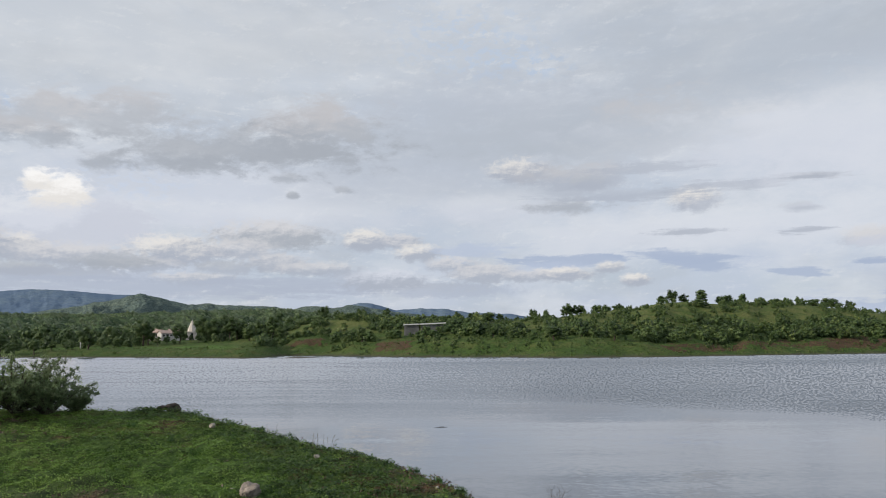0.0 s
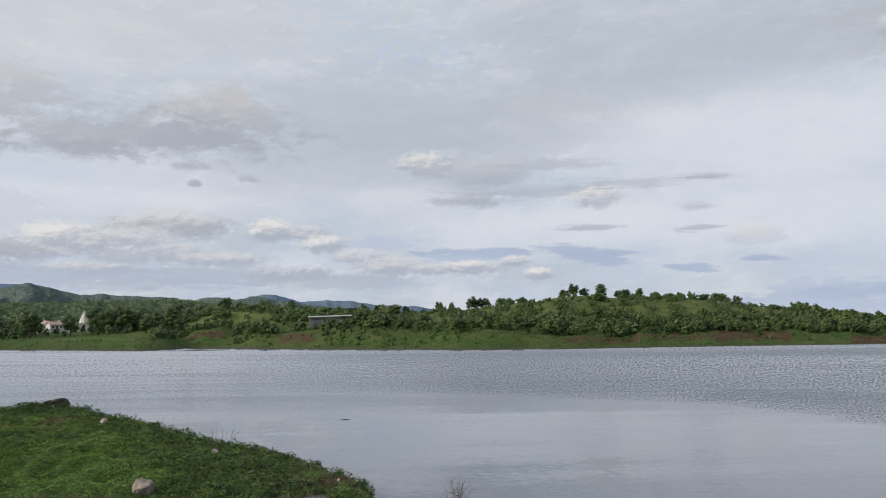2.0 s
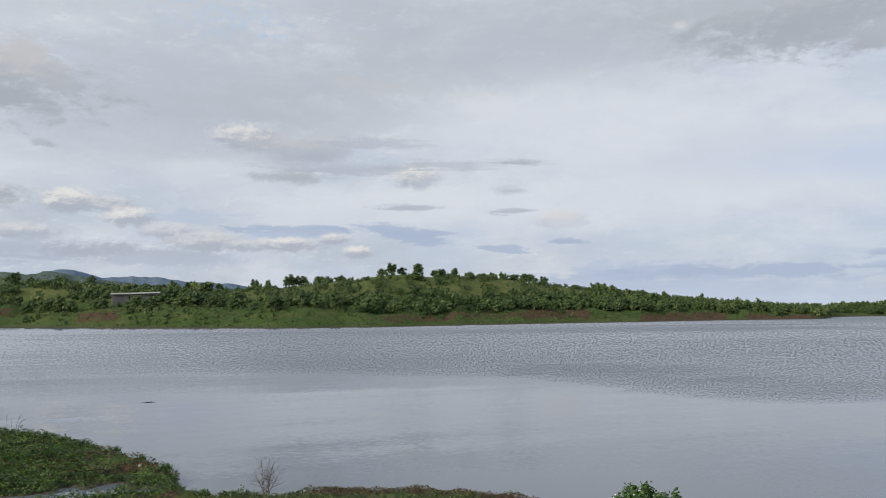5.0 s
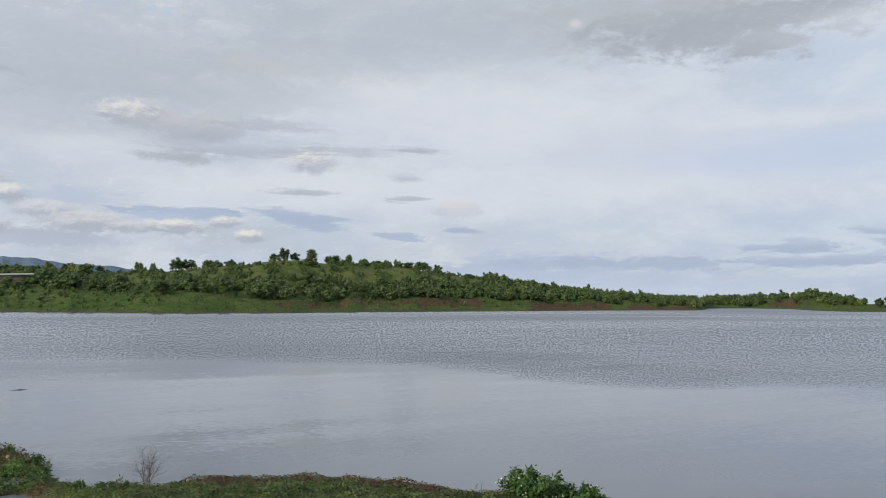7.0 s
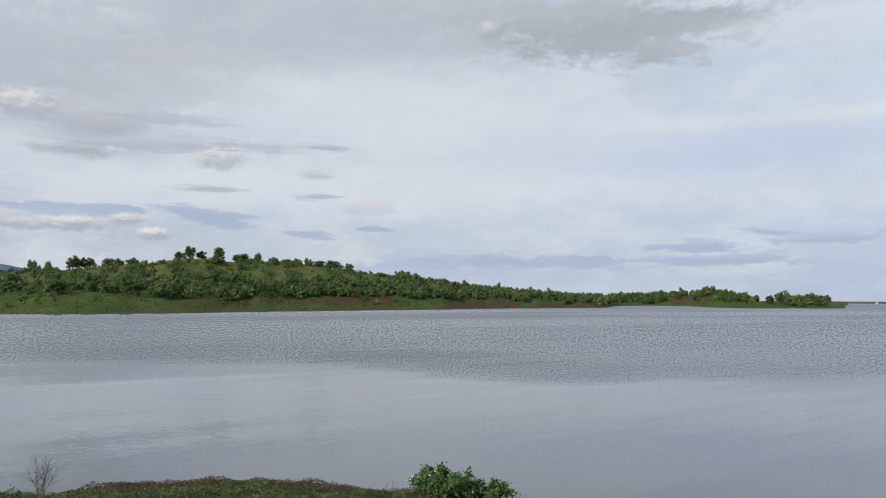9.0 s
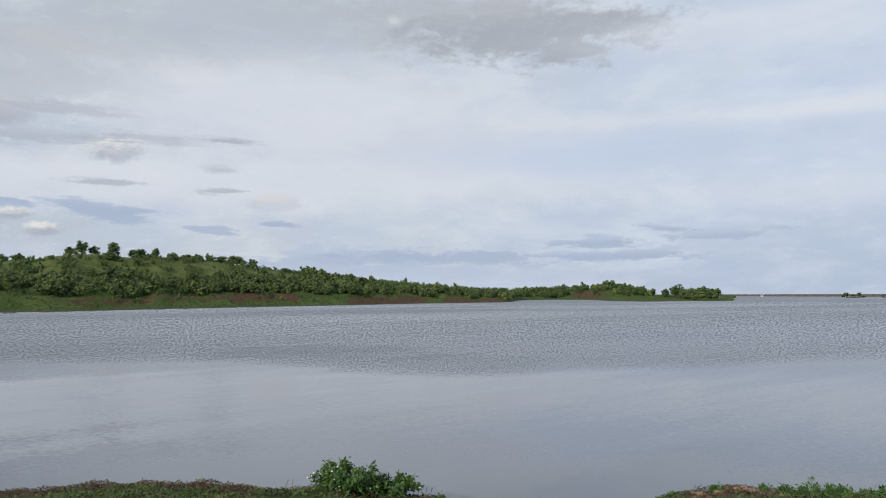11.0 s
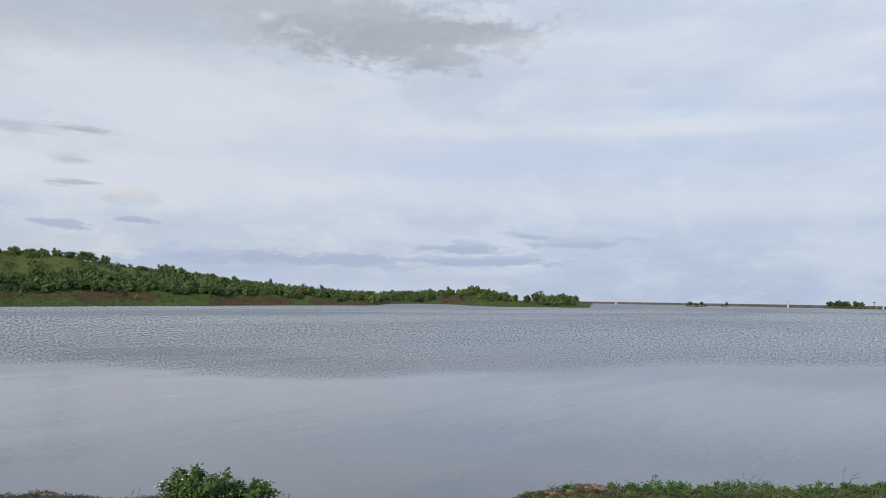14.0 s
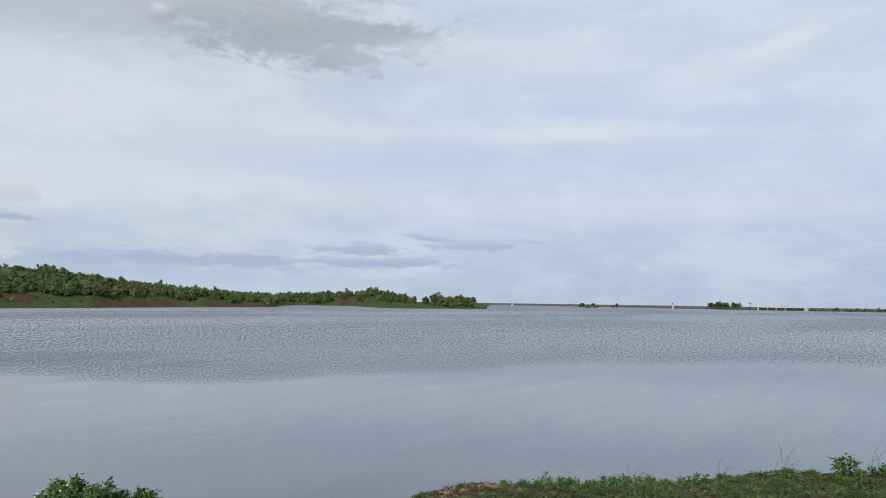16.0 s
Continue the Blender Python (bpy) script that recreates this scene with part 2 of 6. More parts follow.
    cloud(-18.4, 5.40, 3.09, 0.43, 0.92, LENS, SLATE, SLATE, -0.12)
    cloud(-24.7, 4.60, 1.72, 0.30, 0.85, LENS, SLATE, SLATE, -0.1)
    cloud(-29.1, 5.09, 1.28, 0.22, 0.85, LENS, SLATE, SLATE)
    cloud(-36.9, 20.05, 8.26, 2.28, 0.65, SOFT, DULL, DULL)
    cloud(-46.5, 19.01, 9.13, 1.84, 0.8, RAG, GREY, DARK)
    cloud(-49.9, 17.58, 4.75, 0.95, 0.7, RAG, DULL, DARK)
    cloud(-41.0, 20.39, 6.45, 1.12, 0.6, RAG, DULL, GREY)
    cloud(-37.7, 19.71, 0.54, 0.30, 0.7, RAG, ROSE, ROSE)
    cloud(-31.9, 18.45, 4.64, 1.01, 0.45, RAG, HAZEGREY, HAZEGREY)
    cloud(-30.6, 13.70, 13.65, 2.83, 0.6, SOFT, BRIGHT, LILAC)
    cloud(-36.9, 8.34, 16.75, 2.05, 0.5, SOFT, BRIGHT, BRIGHT)
    cloud(-52.3, 12.35, 6.30, 0.52, 0.45, SOFT, BRIGHT, BRIGHT)
    cloud(-50.1, 9.68, 5.77, 0.99, 0.6, SOFT, SKYBLUE, SKYBLUE)
    cloud(-54.0, 11.10, 4.76, 0.52, 0.45, SOFT, SKYBLUE, SKYBLUE)
    cloud(-29.1, 6.63, 1.26, 0.58, 0.75, PUFF, ROSE, MAUVE)
    cloud(-29.5, 5.09, 1.50, 0.21, 0.9, LENS, SLATE, SLATE)
    cloud(-25.2, 7.37, 1.34, 0.21, 0.65, STREAK, DUSK, DUSK)
    cloud(-25.2, 8.90, 1.01, 0.25, 0.55, RAG, MAUVE, DUSK)
    cloud(-18.0, 7.65, 2.03, 0.20, 0.55, STREAK, DUSK, DUSK)
    cloud(-34.0, 2.58, 6.57, 0.91, 0.85, LENS, PALESLATE, SLATE)
    cloud(-41.7, 2.67, 7.06, 0.57, 0.88, LENS, SLATE, SLATE)
    cloud(-37.3, 1.77, 8.86, 0.58, 0.75, LENS, PALESLATE, PALESLATE)
    cloud(-28.6, 2.12, 3.75, 0.58, 0.5, STREAK, PALESLATE, PALESLATE)
    cloud(-36.9, 0.86, 13.19, 0.49, 0.55, STREAK, SKYBLUE, SKYBLUE)
    cloud(-53.2, 3.65, 2.74, 0.45, 0.85, LENS, SLATE, SLATE)
    cloud(-53.8, 2.82, 3.72, 0.45, 0.8, LENS, PALESLATE, SLATE)
    cloud(-56.8, 4.74, 1.76, 0.22, 0.6, STREAK, PALESLATE, SLATE, -0.1)
    cloud(-48.2, 19.12, 7.53, 1.70, 0.8, RAG, GREY, DARK)
    cloud(-44.8, 19.77, 4.96, 1.14, 0.6, RAG, GREY, DARK)
    cloud(-39.4, 11.59, 12.80, 2.37, 0.45, SOFT, BRIGHT, LILAC)
    cloud(-63.4, 17.95, 9.87, 1.16, 0.5, SOFT, BRIGHT, LILAC)
    cloud(-67.1, 14.10, 5.23, 0.63, 0.55, SOFT, SKYBLUE, SKYBLUE)
    cloud(-68.7, 12.38, 7.12, 0.55, 0.65, SOFT, BRIGHT, BRIGHT)
    cloud(-79.6, 16.77, 5.58, 1.08, 0.45, SOFT, BRIGHT, BRIGHT, 0.25)
    cloud(-82.4, 17.67, 3.00, 0.42, 0.6, RAG, BRIGHT, BRIGHT, 0.25)
    cloud(-80.6, 13.22, 5.46, 0.66, 0.5, SOFT, SKYBLUE, SKYBLUE)
    cloud(-59.3, 10.21, 17.05, 1.07, 0.5, SOFT, SKYBLUE, SKYBLUE)
    cloud(-70.7, 6.83, 15.94, 1.04, 0.4, SOFT, BRIGHT, BRIGHT)
    cloud(-26.0, 10.88, 1.69, 0.18, 0.75, LENS, DUSK, DUSK)
    cloud(-29.2, 6.52, 1.30, 0.53, 0.6, PUFF, ROSE, MAUVE)
    cloud(-52.7, 3.79, 2.34, 0.42, 0.75, LENS, PALESLATE, SLATE)
    cloud(-54.8, 2.90, 4.99, 0.42, 0.85, LENS, PALESLATE, SLATE)
    cloud(-60.6, 4.14, 2.97, 0.37, 0.8, LENS, PALESLATE, SLATE)
    cloud(-57.3, 4.73, 2.09, 0.17, 0.6, STREAK, PALESLATE, SLATE, -0.12)
    cloud(-64.7, 4.52, 1.46, 0.16, 0.6, STREAK, PALESLATE, SLATE)
    cloud(-67.3, 2.41, 1.82, 0.28, 0.55, LENS, PALESLATE, PALESLATE)
    cloud(-46.9, 1.32, 16.72, 0.41, 0.45, STREAK, PALESLATE, PALESLATE)
    back = node("ShaderNodeBackground")
    put(back.inputs[0], col)
    back.inputs[1].default_value = 1.0
    out = node("ShaderNodeOutputWorld")
    nt.links.new(back.outputs[0], out.inputs[0])


SKY_RAMP = ((0.0, (0.50, 0.56, 0.68)), (0.08, (0.53, 0.58, 0.70)), (0.2, (0.56, 0.61, 0.71)), (0.5, (0.565, 0.61, 0.69)), (1.0, (0.52, 0.57, 0.66)))
world_nodes()
sun = new("sun", bpy.data.lights.new("sun", "SUN"))
sun.data.energy, sun.data.angle, sun.data.color = 3.9, radians(3.0), (1.0, 0.91, 0.77)
sun.matrix_world = look((-math.sin(radians(SUN_AZ)) * 90, math.cos(radians(SUN_AZ)) * 90, 90 * math.tan(radians(SUN_EL))), (0, 0, 0))

# ---------------------------------------------------------------- materials


class Mat:
    """A node material under construction."""

    def __init__(self, name, rough=0.8, spec=0.3):
        self.m = bpy.data.materials.new(name)
        self.m.use_nodes = True
        self.t = self.m.node_tree
        self.b = self.t.nodes["Principled BSDF"]
        self.b.inputs["Roughness"].default_value = rough
        self.b.inputs["Specular IOR Level"].default_value = spec

    def node(self, kind):
        return self.t.nodes.new(kind)

    def put(self, sock, v):
        if isinstance(v, (int, float)):
            sock.default_value = v
        elif isinstance(v, tuple):
            sock.default_value = (*v, 1.0) if sock.type == "RGBA" and len(v) == 3 else v
        else:
            self.t.links.new(v, sock)

    def pos(self, stretch=(1, 1, 1)):
        n = self.node("ShaderNodeVectorMath")
        n.operation = "MULTIPLY"
        self.t.links.new(self.node("ShaderNodeNewGeometry").outputs["Position"], n.inputs[0])
        n.inputs[1].default_value = stretch
        return n.outputs[0]

    def local(self):
        return self.node("ShaderNodeTexCoord").outputs["Object"]

    def noise(self, v, scale, detail=4.0, rough=0.55, dist=0.0):
        n = self.node("ShaderNodeTexNoise")
        self.put(n.inputs["Vector"], v)
        for key, val in (("Scale", scale), ("Detail", detail), ("Roughness", rough), ("Distortion", dist)):
            n.inputs[key].default_value = val
        return n.outputs["Fac"]

    def math(self, op, a, b=0.0):
        n = self.node("ShaderNodeMath")
        n.operation = op
        self.put(n.inputs[0], a), self.put(n.inputs[1], b)
        return n.outputs[0]

    def step(self, x, lo, hi):
        n = self.node("ShaderNodeMapRange")
        n.interpolation_type = "SMOOTHSTEP"
        self.put(n.inputs[0], x), self.put(n.inputs[1], lo), self.put(n.inputs[2], hi)
        return n.outputs[0]

    def mix(self, f, a, b):
        n = self.node("ShaderNodeMix")
        n.data_type = "RGBA"
        self.put(n.inputs[0], f), self.put(n.inputs[6], a), self.put(n.inputs[7], b)
        return n.outputs[2]

    def attr(self, name):
        n = self.node("ShaderNodeAttribute")
        n.attribute_name = name
        return n.outputs["Fac"]

    def island(self):
        return self.node("ShaderNodeNewGeometry").outputs["Random Per Island"]

    def objrand(self):
        return self.node("ShaderNodeObjectInfo").outputs["Random"]

    def color(self, v):
        self.put(self.b.inputs["Base Color"], v)
        return self

    def bump(self, h, strength=0.5, dist=0.05):
        n = self.node("ShaderNodeBump")
        self.put(n.inputs["Height"], h), self.put(n.inputs["Strength"], strength)
        n.inputs["Distance"].default_value = dist
        self.t.links.new(n.outputs[0], self.b.inputs["Normal"])
        return self


def leafy(name, dark, mid, light, scale=0.5, thin=0.25, crowds=False):
    """Foliage: hue varies from leaf to leaf, from clump to clump and from plant to plant."""
    a = Mat(name, 0.55, 0.25)
    clump = a.noise(a.pos(), scale, 3.0)
    f = a.math("ADD", a.math("MULTIPLY", a.island(), 0.30 if crowds else 0.45), a.math("MULTIPLY", a.attr("tone") if crowds else a.step(clump, 0.3, 0.7), 0.70 if crowds else 0.55))
    c = a.mix(a.step(f, 0.0, 0.55), dark, mid)
    c = a.mix(a.step(f, 0.5, 1.0), c, light)
    c = a.mix(a.math("MULTIPLY", a.objrand(), 0.35), c, mid)
    a.color(c)
    if thin:
        a.b.inputs["Transmission Weight"].default_value = 0.0
        tr, mx, out = a.node("ShaderNodeBsdfTranslucent"), a.node("ShaderNodeMixShader"), a.t.nodes["Material Output"]
        a.put(tr.inputs[0], c)
        mx.inputs[0].default_value = thin
        a.t.links.new(a.b.outputs[0], mx.inputs[1])
        a.t.links.new(tr.outputs[0], mx.inputs[2])
        a.t.links.new(mx.outputs[0], out.inputs[0])
    return a.m


def plain(name, c1, c2, scale, rough=0.85, bump=0.0, local=True, spec=0.3):
    a = Mat(name, rough, spec)
    v = a.local() if local else a.pos()
    n1, n2 = a.noise(v, scale, 5.0), a.noise(v, scale * 7, 3.0)
    f = a.math("ADD", a.math("MULTIPLY", n1, 0.7), a.math("MULTIPLY", n2, 0.3))
    a.color(a.mix(a.step(f, 0.3, 0.7), c1, c2))
    if bump:
        a.bump(f, bump, 0.4 / scale)
    return a.m


def ground_material():
    a = Mat("ground", 0.95, 0.1)
    p = a.pos()
    n1, n2, n3 = a.noise(p, 0.05, 5.0), a.noise(p, 1.1, 5.0), a.noise(p, 14.0, 4.0)
    grass = a.mix(a.step(n1, 0.35, 0.65), (0.046, 0.084, 0.019), (0.074, 0.106, 0.028))
    grass = a.mix(a.step(n2, 0.45, 0.62), grass, (0.040, 0.066, 0.018))
    n4 = a.noise(p, 0.28, 5.0, 0.62)
    grass = a.mix(a.math("MULTIPLY", a.step(n4, 0.48, 0.66), 0.7), grass, (0.100, 0.106, 0.036))
    grass = a.mix(a.math("MULTIPLY", a.step(n4, 0.46, 0.34), 0.6), grass, (0.044, 0.082, 0.020))
    soil_and_shade = a.mix(a.step(n2, 0.3, 0.7), (0.092, 0.058, 0.034), (0.050, 0.034, 0.021))
    soil_and_shade = a.mix(a.step(n3, 0.45, 0.7), soil_and_shade, (0.115, 0.066, 0.040))
    f = a.math("ADD", a.attr("soil_and_shade"), a.math("MULTIPLY", a.math("SUBTRACT", a.math("ADD", a.math("MULTIPLY", n4, 0.65), a.math("MULTIPLY", n2, 0.35)), 0.5), 3.2))
    c = a.mix(a.step(f, 0.35, 0.6), grass, soil_and_shade)
    c = a.mix(a.attr("meadow"), c, a.mix(a.step(n4, 0.35, 0.62), (0.066, 0.098, 0.026), (0.120, 0.128, 0.044)))
    c = a.mix(a.attr("field"), c, a.mix(a.step(n2, 0.3, 0.7), (0.072, 0.135, 0.028), (0.095, 0.160, 0.038)))
    n5 = a.noise(p, 2.2, 4.0, 0.65)
    c = a.mix(a.math("MULTIPLY", a.step(n5, 0.50, 0.64), 0.55), c, (0.018, 0.030, 0.010))
    mud = a.mix(n3, (0.05, 0.045, 0.035), (0.085, 0.072, 0.055))
    a.color(a.mix(a.attr("wet"), c, mud))
    a.bump(a.math("ADD", n5, n2), 0.8, 0.25)
    return a.m


# crest noise by azimuth and inverse distance, sized to the camera's view; then tilt
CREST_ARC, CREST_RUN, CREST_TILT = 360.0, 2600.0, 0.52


def water_material():
    a = Mat("lake_water", 0.03, 0.5)
    a.b.inputs["IOR"].default_value = 1.33
    big = a.noise(a.pos((0.35, 1.0, 1.0)), 0.045, 4.0, 0.6, 0.5)
    a.color(a.mix(a.step(big, 0.3, 0.7), (0.116, 0.134, 0.162), (0.132, 0.149, 0.176)))
    # slopes of the wavelets, in two directions
    def slopes(stretch, scale, detail, rough):
        n = a.node("ShaderNodeTexNoise")
        a.put(n.inputs["Vector"], a.pos(stretch))
        for key, val in (("Scale", scale), ("Detail", detail), ("Roughness", rough)):
            n.inputs[key].default_value = val
        v = a.node("ShaderNodeVectorMath")
        v.operation = "SUBTRACT"
        a.put(v.inputs[0], n.outputs["Color"])
        v.inputs[1].default_value = (0.5, 0.5, 0.5)
        return v.outputs[0]

    def scaled(v, f):
        n = a.node("ShaderNodeVectorMath")
        n.operation = "SCALE"
        a.put(n.inputs[0], v), a.put(n.inputs["Scale"], f)
        return n.outputs[0]

    def added(v, w):
        n = a.node("ShaderNodeVectorMath")
        n.operation = "ADD"
        a.put(n.inputs[0], v), a.put(n.inputs[1], w)
        return n.outputs[0]

    chop = scaled(slopes((1.0, 0.7, 1.0), 5.5, 4.0, 0.6), a.math("MULTIPLY", a.attr("chop"), 0.10))
    # crests of the ruffled water, laid out around the camera's station to fit its view
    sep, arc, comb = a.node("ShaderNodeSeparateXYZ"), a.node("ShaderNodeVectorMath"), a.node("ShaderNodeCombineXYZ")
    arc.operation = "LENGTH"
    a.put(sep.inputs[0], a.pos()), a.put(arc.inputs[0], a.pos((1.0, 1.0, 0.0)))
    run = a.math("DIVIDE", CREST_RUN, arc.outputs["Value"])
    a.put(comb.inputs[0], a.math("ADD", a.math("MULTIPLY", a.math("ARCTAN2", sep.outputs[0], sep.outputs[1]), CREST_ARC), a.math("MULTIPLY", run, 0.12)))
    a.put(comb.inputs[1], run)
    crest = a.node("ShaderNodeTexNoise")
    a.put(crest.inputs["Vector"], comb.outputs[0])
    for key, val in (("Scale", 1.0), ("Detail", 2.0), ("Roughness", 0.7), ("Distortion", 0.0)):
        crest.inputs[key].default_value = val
    # normals tilted towards the origin, where the camera stands, to fit its view
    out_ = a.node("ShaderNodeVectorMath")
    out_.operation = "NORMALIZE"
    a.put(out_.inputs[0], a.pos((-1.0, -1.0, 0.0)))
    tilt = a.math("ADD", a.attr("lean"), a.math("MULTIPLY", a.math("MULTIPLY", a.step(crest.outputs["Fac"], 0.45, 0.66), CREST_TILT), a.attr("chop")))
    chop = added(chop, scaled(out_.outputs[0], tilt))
    calm = scaled(slopes((0.14, 1.0, 1.0), 0.45, 4.0, 0.6), 0.055)
    fine = scaled(slopes((0.8, 1.0, 1.0), 7.0, 3.0, 0.55), 0.055)
    flat = a.node("ShaderNodeVectorMath")
    flat.operation = "MULTIPLY"
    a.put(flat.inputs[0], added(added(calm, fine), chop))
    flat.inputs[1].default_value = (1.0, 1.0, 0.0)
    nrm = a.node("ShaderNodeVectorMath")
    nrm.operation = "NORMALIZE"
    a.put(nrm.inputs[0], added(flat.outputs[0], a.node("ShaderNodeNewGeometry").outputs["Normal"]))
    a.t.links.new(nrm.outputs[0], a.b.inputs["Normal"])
    return a.m


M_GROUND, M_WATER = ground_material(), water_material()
M_TREE = leafy("tree_leaves", (0.020, 0.037, 0.012), (0.056, 0.090, 0.027), (0.125, 0.165, 0.052), 0.35, 0.12)
M_SCRUB = leafy("scrub_leaves", (0.020, 0.038, 0.013), (0.066, 0.104, 0.031), (0.165, 0.200, 0.062), 0.22, 0.1, True)
M_WOOD = leafy("wood_leaves", (0.020, 0.037, 0.014), (0.062, 0.096, 0.032), (0.140, 0.175, 0.062), 0.22, 0.1, True)
M_SHRUB = leafy("shrub_leaves", (0.020, 0.038, 0.014), (0.060, 0.098, 0.031), (0.135, 0.175, 0.058), 0.4, 0.1)
M_SPIT = leafy("spit_weed_leaves", (0.050, 0.098, 0.016), (0.130, 0.220, 0.036), (0.240, 0.33, 0.070), 0.5, 0.15)
# darker weeds, toned down also for the spit's slope turned from the sun
M_CREEP = leafy("shade_toned_creeper_leaves", (0.016, 0.034, 0.010), (0.042, 0.080, 0.019), (0.105, 0.160, 0.040), 2.5, 0.08)
M_STRIP = leafy("strip_weed_leaves", (0.021, 0.034, 0.010), (0.056, 0.084, 0.021), (0.125, 0.158, 0.043), 3.0, 0.08)
M_DRYWEED = leafy("dry_weed_leaves", (0.034, 0.024, 0.015), (0.078, 0.052, 0.032), (0.140, 0.096, 0.058), 1.2, 0.0)
M_BUSH = leafy("bush_leaves", (0.022, 0.052, 0.014), (0.055, 0.115, 0.026), (0.115, 0.19, 0.050), 3.0)
M_BARK = plain("bark", (0.035, 0.027, 0.021), (0.075, 0.058, 0.046), 1.5, 0.9, 0.4)
M_TWIG = plain("twig", (0.045, 0.04, 0.036), (0.11, 0.095, 0.085), 6.0)
M_STONE = plain("stone", (0.26, 0.22, 0.18), (0.46, 0.41, 0.35), 5.0, 0.9, 0.5)
M_DARK = plain("dark_clod", (0.03, 0.024, 0.02), (0.07, 0.055, 0.045), 6.0, 0.95, 0.6)

# ---------------------------------------------------------------- shape of the land


def lattice(ix, iy, k):
    h = (ix * 374761393 + iy * 668265263 + k * 974711) & 0x7FFFFFFF
    h = ((h ^ (h >> 13)) * 1274126177) & 0x7FFFFFFF
    return ((h ^ (h >> 16)) & 0xFFFF) / 65535.0


def vnoise(x, y, k=0):
    """Smooth value noise from 0 to 1 over arrays."""
    ix, iy = np.floor(x).astype(np.int64), np.floor(y).astype(np.int64)
    fx, fy = x - ix, y - iy
    fx, fy = fx * fx * (3 - 2 * fx), fy * fy * (3 - 2 * fy)
    a, b = lattice(ix, iy, k), lattice(ix + 1, iy, k)
    c, d = lattice(ix, iy + 1, k), lattice(ix + 1, iy + 1, k)
    return (a * (1 - fx) + b * fx) * (1 - fy) + (c * (1 - fx) + d * fx) * fy


def fbm(x, y, octaves=4, k=0):
    s, amp, tot = 0.0, 1.0, 0.0
    for i in range(octaves):
        s = s + amp * vnoise(x * 2**i, y * 2**i, k + i)
        tot += amp
        amp *= 0.5
    return s / tot


def sstep(lo, hi, x):
    f = np.clip((x - lo) / (hi - lo), 0, 1)
    return f * f * (3 - 2 * f)


def table(az, pairs):
    """Values along the azimuth (degrees, left of straight ahead is plus), from pairs in falling order."""
    a = np.array(pairs, float)[::-1]
    return np.interp(az, a[:, 0], a[:, 1])


# far shore: distance of the water's edge, height of the bank, height of the land behind
SHORE = ((90, 230), (45, 250), (30, 238), (24.6, 219), (14.2, 178), (12.6, 190), (11.6, 208), (9, 206), (5.6, 191), (1, 176), (-8.8, 162), (-16, 169), (-20.4, 183), (-25, 200), (-28.6, 214),
         (-34.7, 238), (-40, 280), (-46.2, 318), (-46.9, 425), (-49.5, 470), (-52, 450), (-53.6, 375), (-55.7, 345), (-58, 358), (-60.9, 376), (-61.8, 388), (-62.0, 420), (-62.2, 2600), (-100, 2600))
BANK = ((90, 1.5), (30, 1.9), (14, 1.9), (11, 2.7), (8, 3.0), (2, 3.6), (-2, 4.2), (-10, 4.3), (-14, 3.4), (-17, 3.0), (-28, 3.9), (-38, 3.2), (-46, 1.8), (-48, 1.5), (-54, 2.0), (-60, 1.6), (-61, 0.7), (-62, 0.1), (-100, 0.1))
CREST = ((90, 2.5), (30, 3.2), (22, 4.6), (15, 5.0), (12, 8.6), (9, 10.9), (5.6, 11.2), (2, 9.4), (-3, 9.3), (-8.9, 9.9), (-13, 11.8), (-16, 14.2), (-21, 14.2), (-25.5, 13.6), (-29.5, 11.7), (-33, 8.5), (-37, 6.4), (-40, 4.9),
         (-46, 3.6), (-49, 4.6), (-53.2, 6.6), (-56, 2.6), (-60, 1.8), (-61, 0.8), (-62, 0.1), (-100, 0.1))
WIDTH = ((90, 110), (14, 110), (9, 70), (-8, 80), (-30, 65), (-45, 60), (-53, 40), (-63, 20), (-100, 20))
# near bank: distance and height of its lip over the lake
LIP_R = ((90, 15.0), (30, 15.0), (0, 15.0), (-2.2, 14.5), (-3.4, 13.9), (-6.9, 13.4), (-13.2, 13.15), (-18, 12.9), (-23, 12.45), (-28.5, 12.05), (-33, 11.75), (-40.7, 11.5), (-46, 11.4), (-52.4, 11.45), (-56, 11.5),
         (-61.8, 11.75), (-65.2, 11.85), (-69.6, 12.3), (-73, 12.5), (-78.4, 12.9), (-83.4, 13.4), (-87, 13.9), (-100, 16.0), (-125, 300))
LIP_Z = ((90, 0.02), (0, 0.04), (-2.2, 0.11), (-6.9, 0.2), (-13.2, 0.27), (-20, 0.35), (-28, 0.36), (-33, 0.34), (-40.7, 0.23), (-47, 0.17), (-52.4, 0.17), (-55.5, 0.27), (-58.5, 0.38), (-62, 0.5), (-66, 0.46), (-71, 0.43),
         (-78, 0.54), (-87, 0.62), (-100, 0.8), (-125, 1.2))
# spit beyond the pool: its foot and its crest
FOOT_R = ((90, 22.0), (30, 18.0), (20, 17.3), (13.7, 16.5), (10, 15.9), (2.3, 15.6), (0, 15.4), (-2.2, 14.8))
TOP_R = ((90, 40.0), (45, 29.0), (30, 26.5), (24, 26.0), (18.8, 25.2), (13.9, 22.9), (9.1, 20.5), (5.9, 19.8), (2.7, 18.7), (-0.5, 17.0), (-1.8, 16.1))
TOP_Z = ((90, 2.2), (45, 1.6), (30, 1.32), (24, 1.25), (18.8, 1.14), (13.9, 0.89), (9.1, 0.54), (5.9, 0.40), (2.7, 0.25), (-0.5, 0.15), (-1.8, 0.08))


